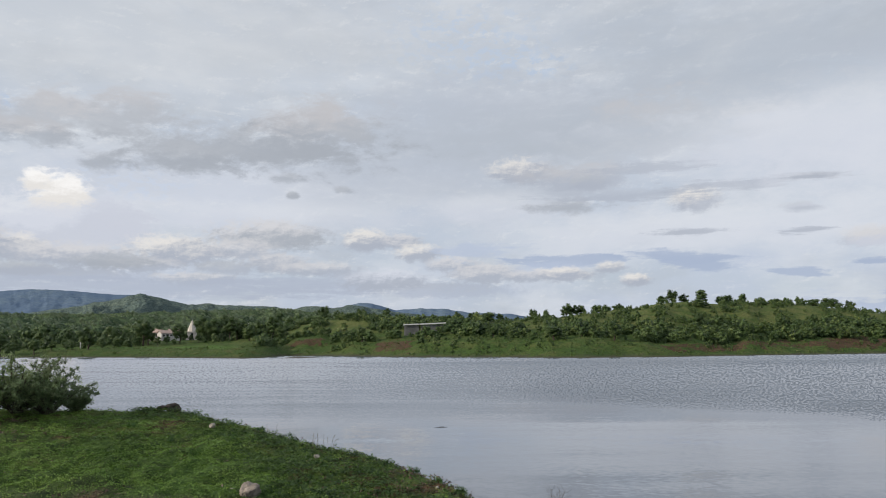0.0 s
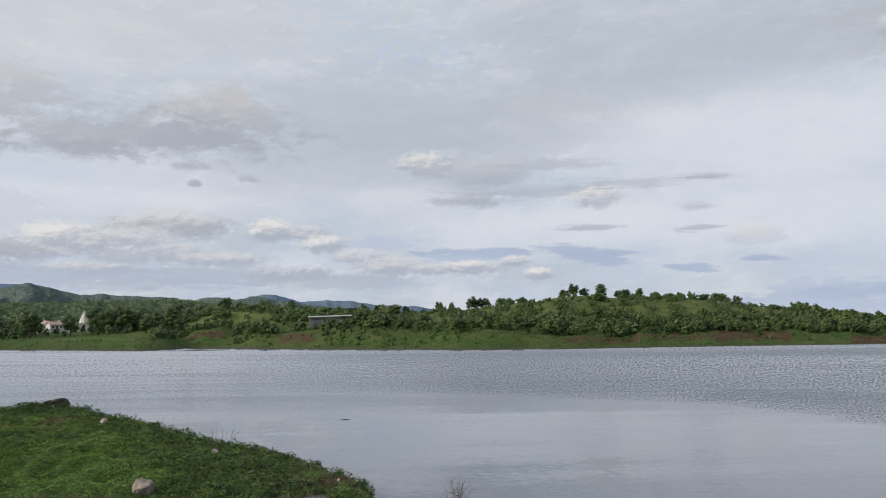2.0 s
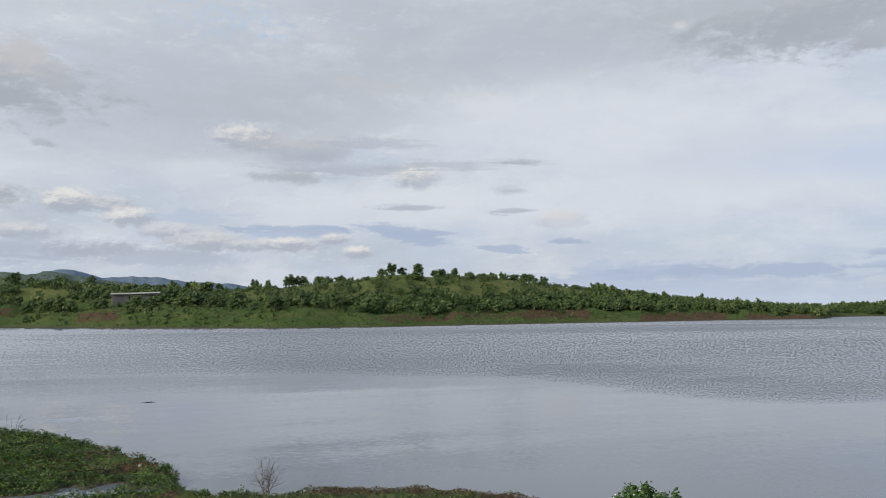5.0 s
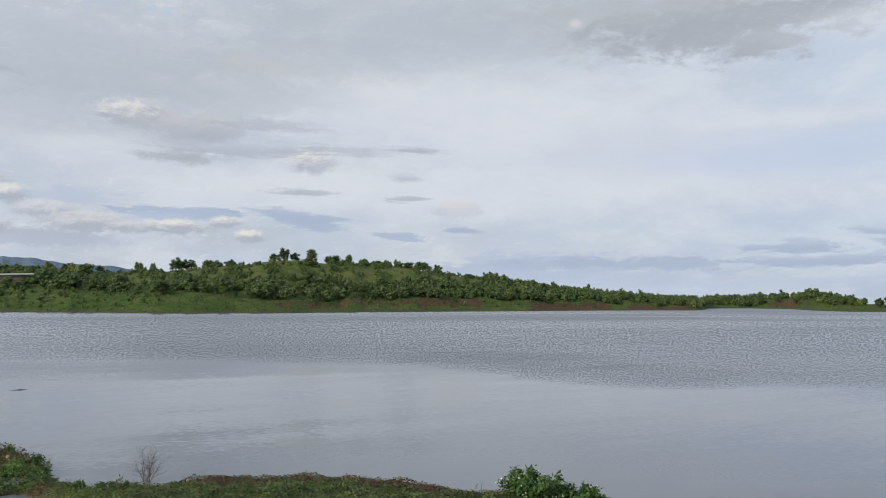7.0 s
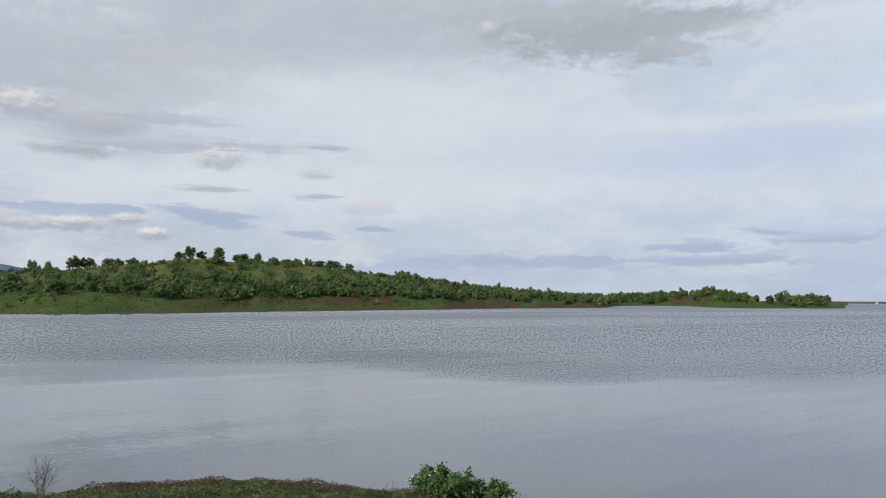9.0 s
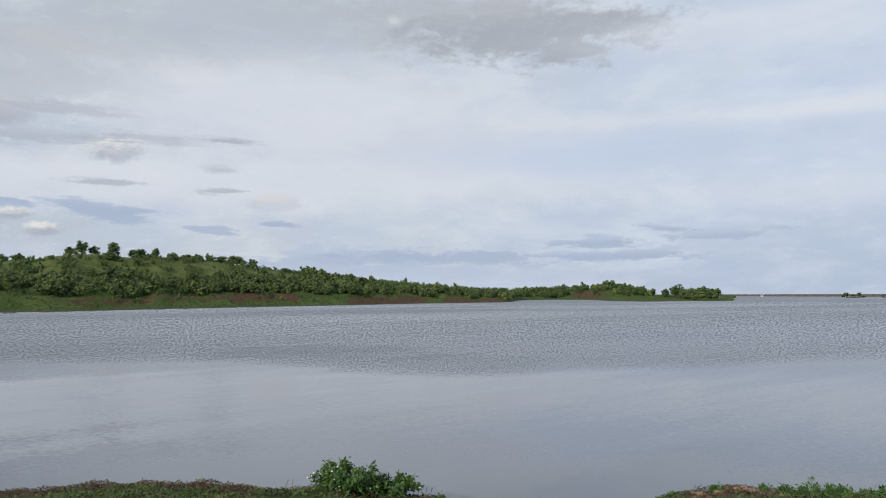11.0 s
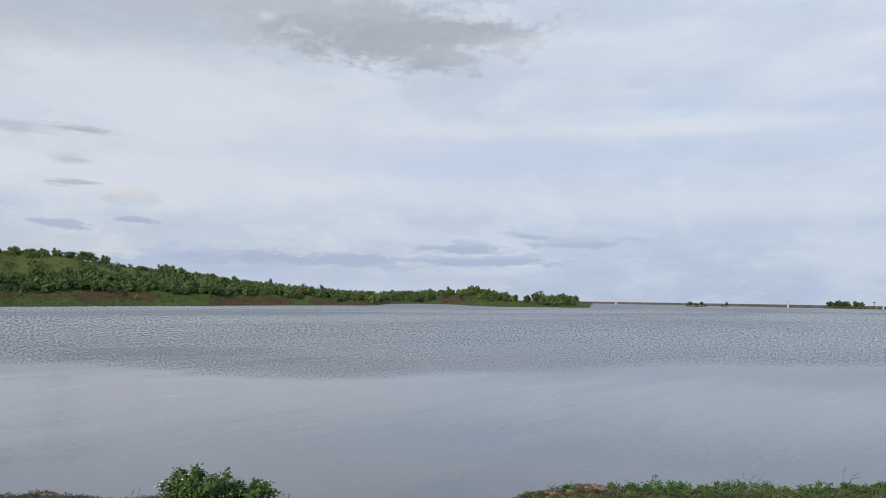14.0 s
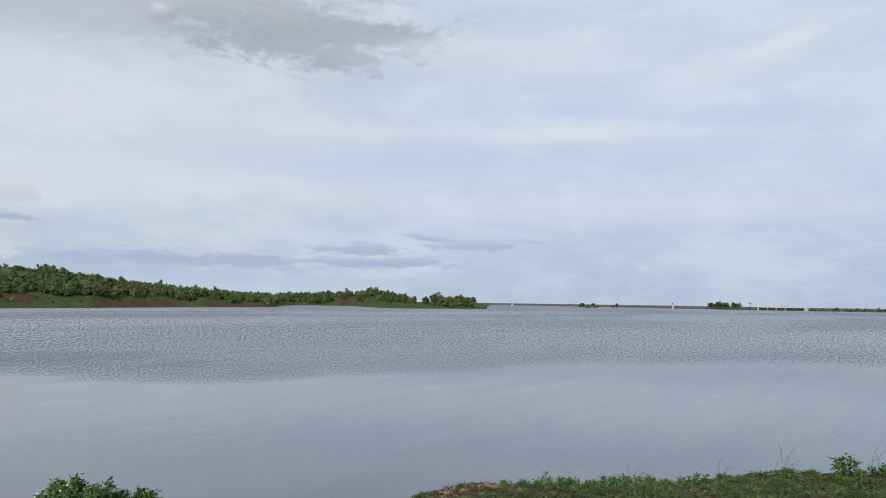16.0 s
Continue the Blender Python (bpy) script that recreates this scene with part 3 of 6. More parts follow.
def land(az, r):
    """Height of the ground over the lake at azimuth (degrees) and distance (metres)."""
    x, y = -np.sin(np.radians(az)) * r, np.cos(np.radians(az)) * r
    bed = -1.6
    # near bank
    lr, lz = table(az, LIP_R), table(az, LIP_Z)
    f = np.clip(r / lr, 0, 1)
    strip = 1.62 + (lz - 1.62) * f**1.15
    pool = sstep(-4.6, -2.6, az) * sstep(lr - 0.25, lr - 1.3, r) * sstep(60, 32, az)
    strip = strip - (strip + 0.3) * pool * sstep(5, 12, r)
    strip = np.where(r > lr, lz - (r - lr) * 0.42 - 0.25 * sstep(0, 0.5, r - lr) * lz, strip)
    # spit
    fr, tr, tz = table(az, FOOT_R), table(az, TOP_R), table(az, TOP_Z)
    g = np.clip((r - fr) / (tr - fr), 0, 1)
    spit = np.where(r < fr, -(fr - r) * 0.25, tz * (1 - (1 - g) ** 1.35))
    spit = np.where(r > tr, tz - (r - tr) * 0.3 - 0.1 * (r - tr) ** 2, spit)
    spit = np.where(az > -1.95, spit, -3)
    near = np.maximum(strip, spit)
    near = near + ((fbm(x * 1.0, y * 1.0, 3, 3) - 0.5) * 0.18 + (fbm(x * 3.0, y * 3.0, 3, 4) - 0.5) * (0.10 + 0.10 * sstep(-3, 0, az))) * sstep(-0.2, 0.15, near)
    # far shore
    rs = table(az, SHORE) + (fbm(az * 0.9, az * 0 + 0.5, 4, 11) - 0.5) * 7
    d = r - rs
    bk, cr, wd = table(az, BANK), table(az, CREST), table(az, WIDTH)
    far = bk * sstep(-1, 20, d) ** 0.8 + (cr - bk) * sstep(12, wd, d) + np.minimum(d, 0) * 0.05
    far = far + (fbm(x * 0.03, y * 0.03, 4, 7) - 0.5) * (0.8 + 0.16 * cr) * sstep(2, 30, d)
    far = far + (fbm(x * 0.25, y * 0.25, 3, 9) - 0.5) * 0.9 * sstep(1, 8, d) * sstep(200, 60, d)
    far = far + (fbm(x * 0.12, y * 0.12, 3, 13) - 0.45) * 3.0 * sstep(2, 8, d) * sstep(34, 16, d) * sstep(-10, -16, az) * sstep(-64, -58, az)
    far = far + 1.5 * sstep(8.2, 8.8, az) * sstep(11.4, 10.8, az) * sstep(15, 18, d) * sstep(50, 26, d)
    far = far - (cr - 2.5) * sstep(wd + 40, wd + 220, d) * (cr > 2.5)
    behind = sstep(100, 130, np.abs(az + 0.0)) * (1.6 + 0.004 * r)
    out = np.where(r < 90, np.maximum(near, bed), np.maximum(far, bed))
    side = np.abs(az) > 100
    return np.where(side, np.maximum(out, behind), out)


def place(az, r, dz=0.0):
    a = radians(az)
    return Vector((-math.sin(a) * r, math.cos(a) * r, float(land(np.array([float(az)]), np.array([float(r)]))[0]) + dz))


def mesh(name, verts, faces, mat=None, smooth=True):
    me = bpy.data.meshes.new(name)
    if isinstance(faces, np.ndarray):
        n, k = faces.shape
        me.vertices.add(len(verts))
        me.vertices.foreach_set("co", np.asarray(verts, np.float32).ravel())
        me.loops.add(n * k)
        me.loops.foreach_set("vertex_index", faces.astype(np.int32).ravel())
        me.polygons.add(n)
        me.polygons.foreach_set("loop_start", np.arange(0, n * k, k, dtype=np.int32))
        me.polygons.foreach_set("use_smooth", np.full(n, smooth))
        me.update(calc_edges=True)
    else:
        me.from_pydata([tuple(v) for v in verts], [], faces)
        if smooth:
            me.polygons.foreach_set("use_smooth", [True] * len(me.polygons))
    if mat:
        me.materials.append(mat)
    return me


def child(name, me, parent, label=""):
    ob = new(name, me)
    ob.parent = parent
    return tagged(ob, label)


def region(az, r, a0, a1, soft, d0, d1):
    """Weight of a patch of the far shore between two azimuths and two distances from the water."""
    d = r - table(az, SHORE)
    return sstep(a0 - soft, a0 + soft, az) * sstep(a1 + soft, a1 - soft, az) * sstep(d0 - 3, d0 + 3, d) * sstep(d1 + 6, d1 - 6, d)


def build_ground():
    azs = np.concatenate([np.arange(-180, -95, 5.0), np.arange(-95, 42, 0.45), np.arange(42, 180, 5.0)])
    rr = np.concatenate([[0.0004, 2, 4, 6, 7.5], np.arange(8.5, 28, 0.16), np.geomspace(28.5, 145, 18), np.arange(150, 420, 3.0), np.arange(422, 560, 6.0), np.geomspace(575, 4900, 44)])
    A, R = np.meshgrid(azs, rr, indexing="ij")
    Z = land(A, R)
    far = R > 700
    Z = np.where(far & (np.abs(A) < 100), np.where(A > -62.1, np.maximum(Z, 2.0), Z), Z)
    Z = np.where(R > 1500, 2.0, Z)
    V = np.stack([-np.sin(np.radians(A)) * R, np.cos(np.radians(A)) * R, Z], -1).reshape(-1, 3)
    na, nr = A.shape
    i, j = np.meshgrid(np.arange(na), np.arange(nr - 1), indexing="ij")
    i2 = (i + 1) % na
    F = np.stack([i * nr + j, i * nr + j + 1, i2 * nr + j + 1, i2 * nr + j], -1).reshape(-1, 4)
    me = mesh("ground", V, F[:, ::-1], M_GROUND)
    a, r, z = A.ravel(), R.ravel(), Z.ravel()
    x, y = V[:, 0], V[:, 1]
    soil_and_shade = np.zeros(len(a))
    for a0, a1, s, d0, d1, w in FAR_SOIL:
        soil_and_shade = np.maximum(soil_and_shade, w * region(a, r, a0, a1, s, d0, d1))
    soil_and_shade = np.maximum(soil_and_shade, 0.75 * near_soil(a, r))
    # brown raised under the spit's weeds to stand in for shade between leaves
    soil_and_shade = np.maximum(soil_and_shade, (0.12 + 0.28 * sstep(14, 6, a)) * (a > -2) * (a < 60) * (r < 30) * (r > 14))
    field = region(a, r, 15, 28, 1, 24, 40) * 0.9
    meadow = region(a, r, -33, 14, 2, 38, 120) * 0.85
    wet = np.where(r < 90, sstep(0.10, 0.0, z), sstep(0.35, 0.05, z))
    wet = np.maximum(wet, 0.25 * sstep(20, 24, a) * sstep(19.4, 18.4, r) * (r > 15))
    for name, vals in (("soil_and_shade", soil_and_shade), ("meadow", meadow), ("field", field), ("wet", wet)):
        me.attributes.new(name, "FLOAT", "POINT").data.foreach_set("value", vals.astype(np.float32))
    tagged(new("ground", me), "green grassy lake shore with patches of bare red earth", "ground", kind="structure")


# azimuths from and to, softness, distances from the water's edge, weight
FAR_SOIL = ((8.5, 11.1, 0.3, 14, 18, 1.4), (2.3, 4.9, 0.5, 6, 20, 0.8), (-27, -15.5, 1.0, 7, 17, 0.58), (-31.0, -25.8, 0.6, 5, 17, 0.95), (-40.0, -34.4, 0.6, 0, 12, 1.25), (-45.9, -41.5, 0.6, 0, 10, 1.1), (-53.1, -50.9, 0.4, 11, 36, 1.3), (-58, -54.5, 0.5, 4, 12, 0.4), (-63, -60.5, 0.5, 0, 9, 0.7))


def near_soil(az, r):
    lr = table(az, LIP_R)
    top = sstep(lr - 1.0, lr - 0.3, r) * sstep(-44, -40, az) * sstep(-6, -14, az) * (r < 20) * (r > 8.5)
    mound = sstep(-68, -64, az) * sstep(-57, -60, az) * sstep(lr - 1.3, lr - 0.6, r) * (r < 20)
    dip = sstep(-53, -47, az) * sstep(-40, -44, az) * (r < 20) * (r > 8.5) * 0.7
    tip = sstep(-1.5, -0.5, az) * sstep(5, 3, az) * sstep(16.2, 17.0, r) * (r < 20) * 0.5
    mound_left = sstep(23.5, 25.5, az) * sstep(33, 30, az) * sstep(21.6, 22.6, r) * sstep(26.5, 25.0, r) * 0.42
    brink = sstep(21, 24, az) * sstep(18.6, 17.8, r) * (r > 15) * 0.75
    return np.maximum(np.maximum(np.maximum(top, mound), np.maximum(dip, tip)), np.maximum(mound_left, brink))


def ruffle(az, r):
    """0 where the water lies smooth in the lee, 1 where the wind ruffles it."""
    x, y = -np.sin(np.radians(az)) * r, np.cos(np.radians(az)) * r
    edge = 36 + 10 * sstep(-30, 0, az) + 16 * sstep(0, 26, az) + (fbm(x * 0.03, y * 0.09, 4, 51) - 0.5) * 10 + 6 * sstep(-58, -70, az) + 6 * sstep(-70, -86, az)
    ga, gb = (az + 37) / 11.5, (r - 39.0 - 0.36 * (az + 34)) / np.where(r > 39.0 + 0.36 * (az + 34), 8.5, 5.5)
    paw = sstep(1.6, 0.1, ga**2 + gb**2 + (fbm(x * 0.12, y * 0.3, 4, 53) - 0.5) * 2.2)
    gust = sstep(0.35, 0.65, fbm(x * 0.012, y * 0.035, 4, 57))
    lee = 1 - 0.93 * sstep(-14, 10, az) + 0.16 * sstep(-8, 13, az) * sstep(0.45, 0.7, fbm(x * 0.02, y * 0.12, 3, 59))
    return sstep(0.92, 1.14, r / edge) * (0.50 + 0.50 * gust) * lee + 0.75 * paw


def build_water():
    azs = np.concatenate([np.arange(-180, -95, 6.0), np.arange(-93, 35, 0.45), np.arange(35, 180, 6.0)])
    rows = [0.02, 5.0, 8.0] + list(np.arange(10, 26, 1.0))
    while rows[-1] < 780:
        rows.append(rows[-1] + max(0.5, 0.014 * rows[-1]))
    rows = np.array(rows + list(np.geomspace(800, 2400, 16)))
    A, R = np.meshgrid(azs, rows, indexing="ij")
    step = np.gradient(rows)[None, :] * np.ones_like(A)
    i, j = np.meshgrid(np.arange(len(azs)), np.arange(len(rows)), indexing="ij")
    cell = 2.1 * np.minimum(step, 1.2)
    h = fbm(i * 0.62 + 0.13 * j, j * 0.60, 1, 91) - 0.5
    h = h * (0.35 + 0.65 * sstep(0, 60, table(A, SHORE) - R))
    h = h * cell * WAVE * ruffle(A, R) * (R > 26) * (R < 780) * (np.abs(A + 30) < 64)
    V = np.stack([-np.sin(np.radians(A)) * R, np.cos(np.radians(A)) * R, h], -1).reshape(-1, 3)
    na, nr = A.shape
    i, j = np.meshgrid(np.arange(na), np.arange(nr - 1), indexing="ij")
    i2 = (i + 1) % na
    F = np.stack([i2 * nr + j, i2 * nr + j + 1, i * nr + j + 1, i * nr + j], -1).reshape(-1, 4)
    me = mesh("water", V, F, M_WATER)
    me.attributes.new("chop", "FLOAT", "POINT").data.foreach_set("value", np.maximum(ruffle(A, R) * (1 - 0.55 * sstep(65, 190, R)), 0.05 * sstep(24, 46, R)).ravel().astype(np.float32))
    # tilt of the normals towards the camera's station, growing with distance from it
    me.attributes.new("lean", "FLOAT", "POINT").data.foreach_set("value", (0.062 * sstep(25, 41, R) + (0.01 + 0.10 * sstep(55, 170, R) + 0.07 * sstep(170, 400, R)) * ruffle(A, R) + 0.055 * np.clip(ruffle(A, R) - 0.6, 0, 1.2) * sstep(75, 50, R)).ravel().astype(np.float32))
    tagged(new("water", me), "grey rippled lake water reflecting a cloudy sky", "lake", kind="structure")


WAVE = 0.03  # steepness of the wavelets
build_ground()
build_water()

# ---------------------------------------------------------------- plants


def tube(p0, p1, r0, r1, n=6):
    p0, p1 = Vector(p0), Vector(p1)
    q = (p1 - p0).to_track_quat("Z", "Y")
    ring = [(math.cos(2 * math.pi * i / n), math.sin(2 * math.pi * i / n)) for i in range(n)]
    verts = [p0 + q @ Vector((c * r0, s * r0, 0)) for c, s in ring] + [p1 + q @ Vector((c * r1, s * r1, 0)) for c, s in ring]
    faces = [(i, (i + 1) % n, n + (i + 1) % n, n + i) for i in range(n)] + [tuple(range(n, 2 * n))]
    return verts, faces


def join(pieces):
    verts, faces = [], []
    for v, f in pieces:
        k = len(verts)
        verts += [tuple(p) for p in v]
        faces += [tuple(k + i for i in q) for q in f]
    return verts, faces


def leaves(rng, centres, radii, count, size, squash=0.85, spread=0.20):
    """Leaf blades on the skins of several lumps: arrays of verts and quads."""
    c, rad = np.array(centres, float), np.array(radii, float)
    k = rng.choice(len(c), count, p=rad**2 / (rad**2).sum())
    d = rng.normal(size=(count, 3))
    d /= np.linalg.norm(d, axis=1)[:, None]
    d[:, 2] = np.where(d[:, 2] < -0.8, -d[:, 2], d[:, 2])
    shell = rng.uniform(0.72, 1.06, count)
    p = c[k] + d * (rad[k] * shell)[:, None] * np.array([1, 1, squash])
    nrm = d + rng.normal(size=(count, 3)) * spread + np.array([0, 0, 0.25])
    nrm /= np.linalg.norm(nrm, axis=1)[:, None]
    t = np.cross(nrm, rng.normal(size=(count, 3)))
    t /= np.linalg.norm(t, axis=1)[:, None]
    b = np.cross(nrm, t)
    s = size * rng.uniform(0.6, 1.35, count)[:, None]
    V = np.stack([p - t * s * 0.8 - b * s * 0.5, p + t * s * 0.8 - b * s * 0.5, p + b * s * 0.9], 1).reshape(-1, 3)
    return V, np.arange(count * 3).reshape(-1, 3)


RADII = ((0.22, 0.32), (0.16, 0.25))


def lumps(rng, h, w, n, low=0.35):
    """Centres and radii of the lumps of a crown of height h and width w."""
    cs, rs = [(0, 0, h * (low * 0.5 + 0.36))], [w * 0.30]
    for i in range(n):
        f = low + (0.86 - low) * (i + 0.5) / n + rng.uniform(-0.05, 0.05)
        reach = w * 0.5 * math.sqrt(max(0.06, 1 - ((f - 0.5) / 0.5) ** 2)) * rng.uniform(0.35, 0.80)
        a = i * 2.4 + rng.uniform(-0.5, 0.5)
        cs.append((math.cos(a) * reach, math.sin(a) * reach, f * h))
        rs.append(w * rng.uniform(*RADII[n > 9]))
    return cs, rs


def crown_arrays(seed, h, w, n_lumps, count, size, low=0.35, dense=True):
    rng = np.random.default_rng(seed)
    cs, rs = lumps(rng, h, w, n_lumps, low)
    V = leaves(rng, cs, rs, count, size)[0]
    if not dense:
        return V, np.arange(len(V)).reshape(-1, 3), cs, rs
    # solid eight-sided core in each lump, added to block light and darken the gaps
    corner = np.array([(1, 0, 0), (0, 1, 0), (-1, 0, 0), (0, -1, 0), (0, 0, 0.85), (0, 0, -0.85)], float)
    tris = [(0, 1, 4), (1, 2, 4), (2, 3, 4), (3, 0, 4), (1, 0, 5), (2, 1, 5), (3, 2, 5), (0, 3, 5)]
    core = [np.array(c) + (corner * rng.uniform(0.68, 0.86, (6, 1)) * r_)[list(tri)] for c, r_ in zip(cs, rs) for tri in tris]
    V = np.concatenate([V] + core)
    return V, np.arange(len(V)).reshape(-1, 3), cs, rs


def make_tree(name, seed, h, w, n_lumps, count, size, low=0.35, mat=None, label="", group=""):
    V, F, cs, rs = crown_arrays(seed, h, w, n_lumps, count, size, low)
    rng = random.Random(seed)
    tree = tagged(new(name), label, "tree" if name != "shrub" else "shrub", group)
    top = (rng.uniform(-0.1, 0.1) * w, rng.uniform(-0.1, 0.1) * w, h * 0.55)
    pieces = [tube((0, 0, -0.3), top, 0.035 * h, 0.018 * h)]
    for c in cs[: min(6, len(cs))]:
        start = Vector(top) * rng.uniform(0.45, 0.95)
        pieces.append(tube(start, c, 0.014 * h, 0.005 * h, 5))
    child("trunk", mesh("trunk", *join(pieces), M_BARK), tree, "grey-brown bark")
    child("crown", mesh("crown", V, F, mat or M_TREE, False), tree)
    return tree


M_ROUGH = leafy("rough_grass", (0.046, 0.080, 0.020), (0.082, 0.122, 0.032), (0.135, 0.160, 0.052), 0.12)
TREES, SHRUBS = [], []
KINDS = [(5.5, 4.4, 13, 1500, 0.155, 0.27), (6.2, 4.2, 15, 1550, 0.155, 0.26), (4.6, 4.6, 12, 1450, 0.155, 0.25), (5.0, 3.8, 11, 1400, 0.15, 0.24), (6.6, 4.0, 14, 1550, 0.155, 0.28)]
for i, (h, w, nl, cnt, sz, low) in enumerate(KINDS):
    TREES.append(make_tree("tree", 20 + i, h, w, nl, cnt, sz, low, M_TREE, "dark green broadleaved tree with a rounded uneven crown", "trees on the far shore"))
for i, (h, w, nl, cnt, sz, low) in enumerate([(3.2, 3.2, 9, 1000, 0.15, 0.16), (2.6, 3.4, 8, 950, 0.15, 0.18), (3.8, 3.0, 9, 1050, 0.15, 0.15), (2.2, 2.4, 7, 700, 0.14, 0.16)]):
    SHRUBS.append(make_tree("shrub", 40 + i, h, w, nl, cnt, sz, low, M_SHRUB, "bushy green shrub on the far bank", "shrubs on the far shore"))
FIRST = {id(o): False for o in TREES + SHRUBS}


def plant(proto, az, r, scale=1.0, wide=1.0, rng=random):
    p = place(az, r, -0.05)
    m = pose(*p, 0, 0, rng.uniform(0, 360)) @ Matrix.Diagonal((scale * wide, scale * wide, scale, 1))
    if not FIRST[id(proto)]:
        FIRST[id(proto)] = True
        proto.matrix_basis = m
        return proto
    ob = copy_thing(proto, Matrix.Identity(4))
    ob.matrix_basis = m
    return ob


rng = random.Random(5)
# trees that stand out against the sky along the hill: azimuth, elevation of the top, width, distance behind the water's edge
HILLTOP = ((-15.73, 2.81, 3.8, 78), (-16.37, 3.62, 4.6, 80), (-17.2, 3.31, 3.8, 80), (-18.35, 3.60, 4.8, 82), (-19.6, 3.05, 3.2, 82), (-20.05, 3.15, 3.6, 84), (-21.03, 3.19, 3.0, 84), (-22.1, 2.89, 3.2, 82), (-23.13, 2.83, 3.2, 82),
           (-23.93, 2.81, 2.8, 80), (-24.52, 2.86, 2.2, 82), (-25.37, 2.73, 5.0, 76), (-26.49, 2.73, 7.0, 76), (-27.63, 2.55, 3.6, 74), (-18.29, 2.32, 4.6, 60))
RIDGE = ((-9.02, 2.76, 4.6, 80), (-9.5, 2.66, 3.4, 82), (-10.03, 2.66, 3.8, 82), (-11.15, 2.62, 4.0, 82), (-11.79, 2.57, 3.6, 80), (-12.7, 2.56, 4.2, 80), (-6.6, 2.38, 2.8, 80), (-7.5, 2.28, 2.2, 80), (-3.21, 2.2, 5.6, 70),
         (-4.16, 2.07, 2.8, 74), (-2.09, 2.25, 3.2, 76), (-1.05, 2.26, 3.2, 78), (8.78, 2.66, 3.4, 76), (6.0, 2.5, 4.4, 74), (4.14, 2.53, 3.8, 76), (7.8, 2.41, 2.8, 78), (-37.3, 1.02, 3.4, 60), (-8.05, 1.25, 4.4, 15), (-12.31, 1.38, 4.2, 14))
for i, (az, top, width, d) in enumerate(HILLTOP + RIDGE):
    k = (2, 0, 3, 1, 4, 0, 2)[i % 7]
    r = float(table(np.array([az]), SHORE)[0]) + d
    h = max(2.2, EYE + r * math.tan(radians(top)) - place(az, r).z)
    if h < 3.4:
        plant(SHRUBS[i % 3], az, r, h / (2.9, 2.4, 3.4)[i % 3], width / (3.2, 3.4, 3.0)[i % 3] / (h / (2.9, 2.4, 3.4)[i % 3]), rng)
        continue
    sc = h / (KINDS[k][0] * 0.95)
    plant(TREES[k], az, r, sc, max(0.85, width / (KINDS[k][1] * sc)), rng)
# trees and shrubs along the bank
for i in range(120):
    az = rng.uniform(-45, 12)
    d = rng.uniform(19, 40) if az > -14 else rng.uniform(15, 40)
    if fbm(np.array([az * 0.8]), np.array([3.1]), 3, 31)[0] < 0.36 or -0.8 < az < 5.0 or 8.2 < az < 11.4:
        continue
    r = float(table(np.array([az]), SHORE)[0]) + d
    if rng.random() < 0.4:
        plant(TREES[rng.randrange(5)], az, r, rng.uniform(0.45, 0.7), 1.0, rng)
    else:
        plant(SHRUBS[rng.randrange(4)], az, r, rng.uniform(0.6, 1.1), 1.0, rng)
# tall dark trees about the village
for i in range(70):
    az = rng.uniform(12, 33)
    r = rng.uniform(232, 330)
    if 16.9 < az < 21.2 and r < 318:
        continue
    if 14.5 < az < 28 and r < 262:
        continue
    plant(TREES[rng.randrange(5)], az, r, rng.uniform(0.55, 0.95), 1.2, rng)
for az, r, h in ((24.45, 236, 6.6), (21.0, 258, 8.8), (20.7, 262, 6.5), (18.65, 262, 6.4), (17.0, 268, 8.4), (16.4, 262, 7.6), (15.9, 270, 8.6), (15.3, 258, 8.2), (14.8, 266, 7.2), (14.3, 260, 6.0), (13.2, 250, 5.6), (12.3, 246, 7.4), (27.6, 236, 4.4), (26.6, 240, 3.2), (22.7, 240, 3.0), (21.5, 250, 2.6),
                 (20.1, 256, 2.8), (19.5, 260, 2.6), (19.0, 254, 2.2), (17.9, 262, 2.6), (17.4, 256, 2.8), (29.5, 240, 6.5), (11.9, 244, 5.0), (25.4, 240, 2.2), (23.6, 250, 2.6)):
    k = rng.randrange(len(TREES))
    plant(TREES[k], az, r, h / KINDS[k][0], 1.1, rng)
# the low cape
for i in range(60):
    az = rng.uniform(-60.8, -47)
    r = float(table(np.array([az]), SHORE)[0]) + rng.uniform(16, 40)
    if -53.3 < az < -50.7 and r < 392 + 90 * (az > -52) or -58.4 < az < -54.6 and r < 372:
        continue
    plant(TREES[rng.randrange(5)], az, r, rng.uniform(0.45, 0.75) if az > -57.5 else rng.uniform(0.7, 1.0), 1.2, rng)


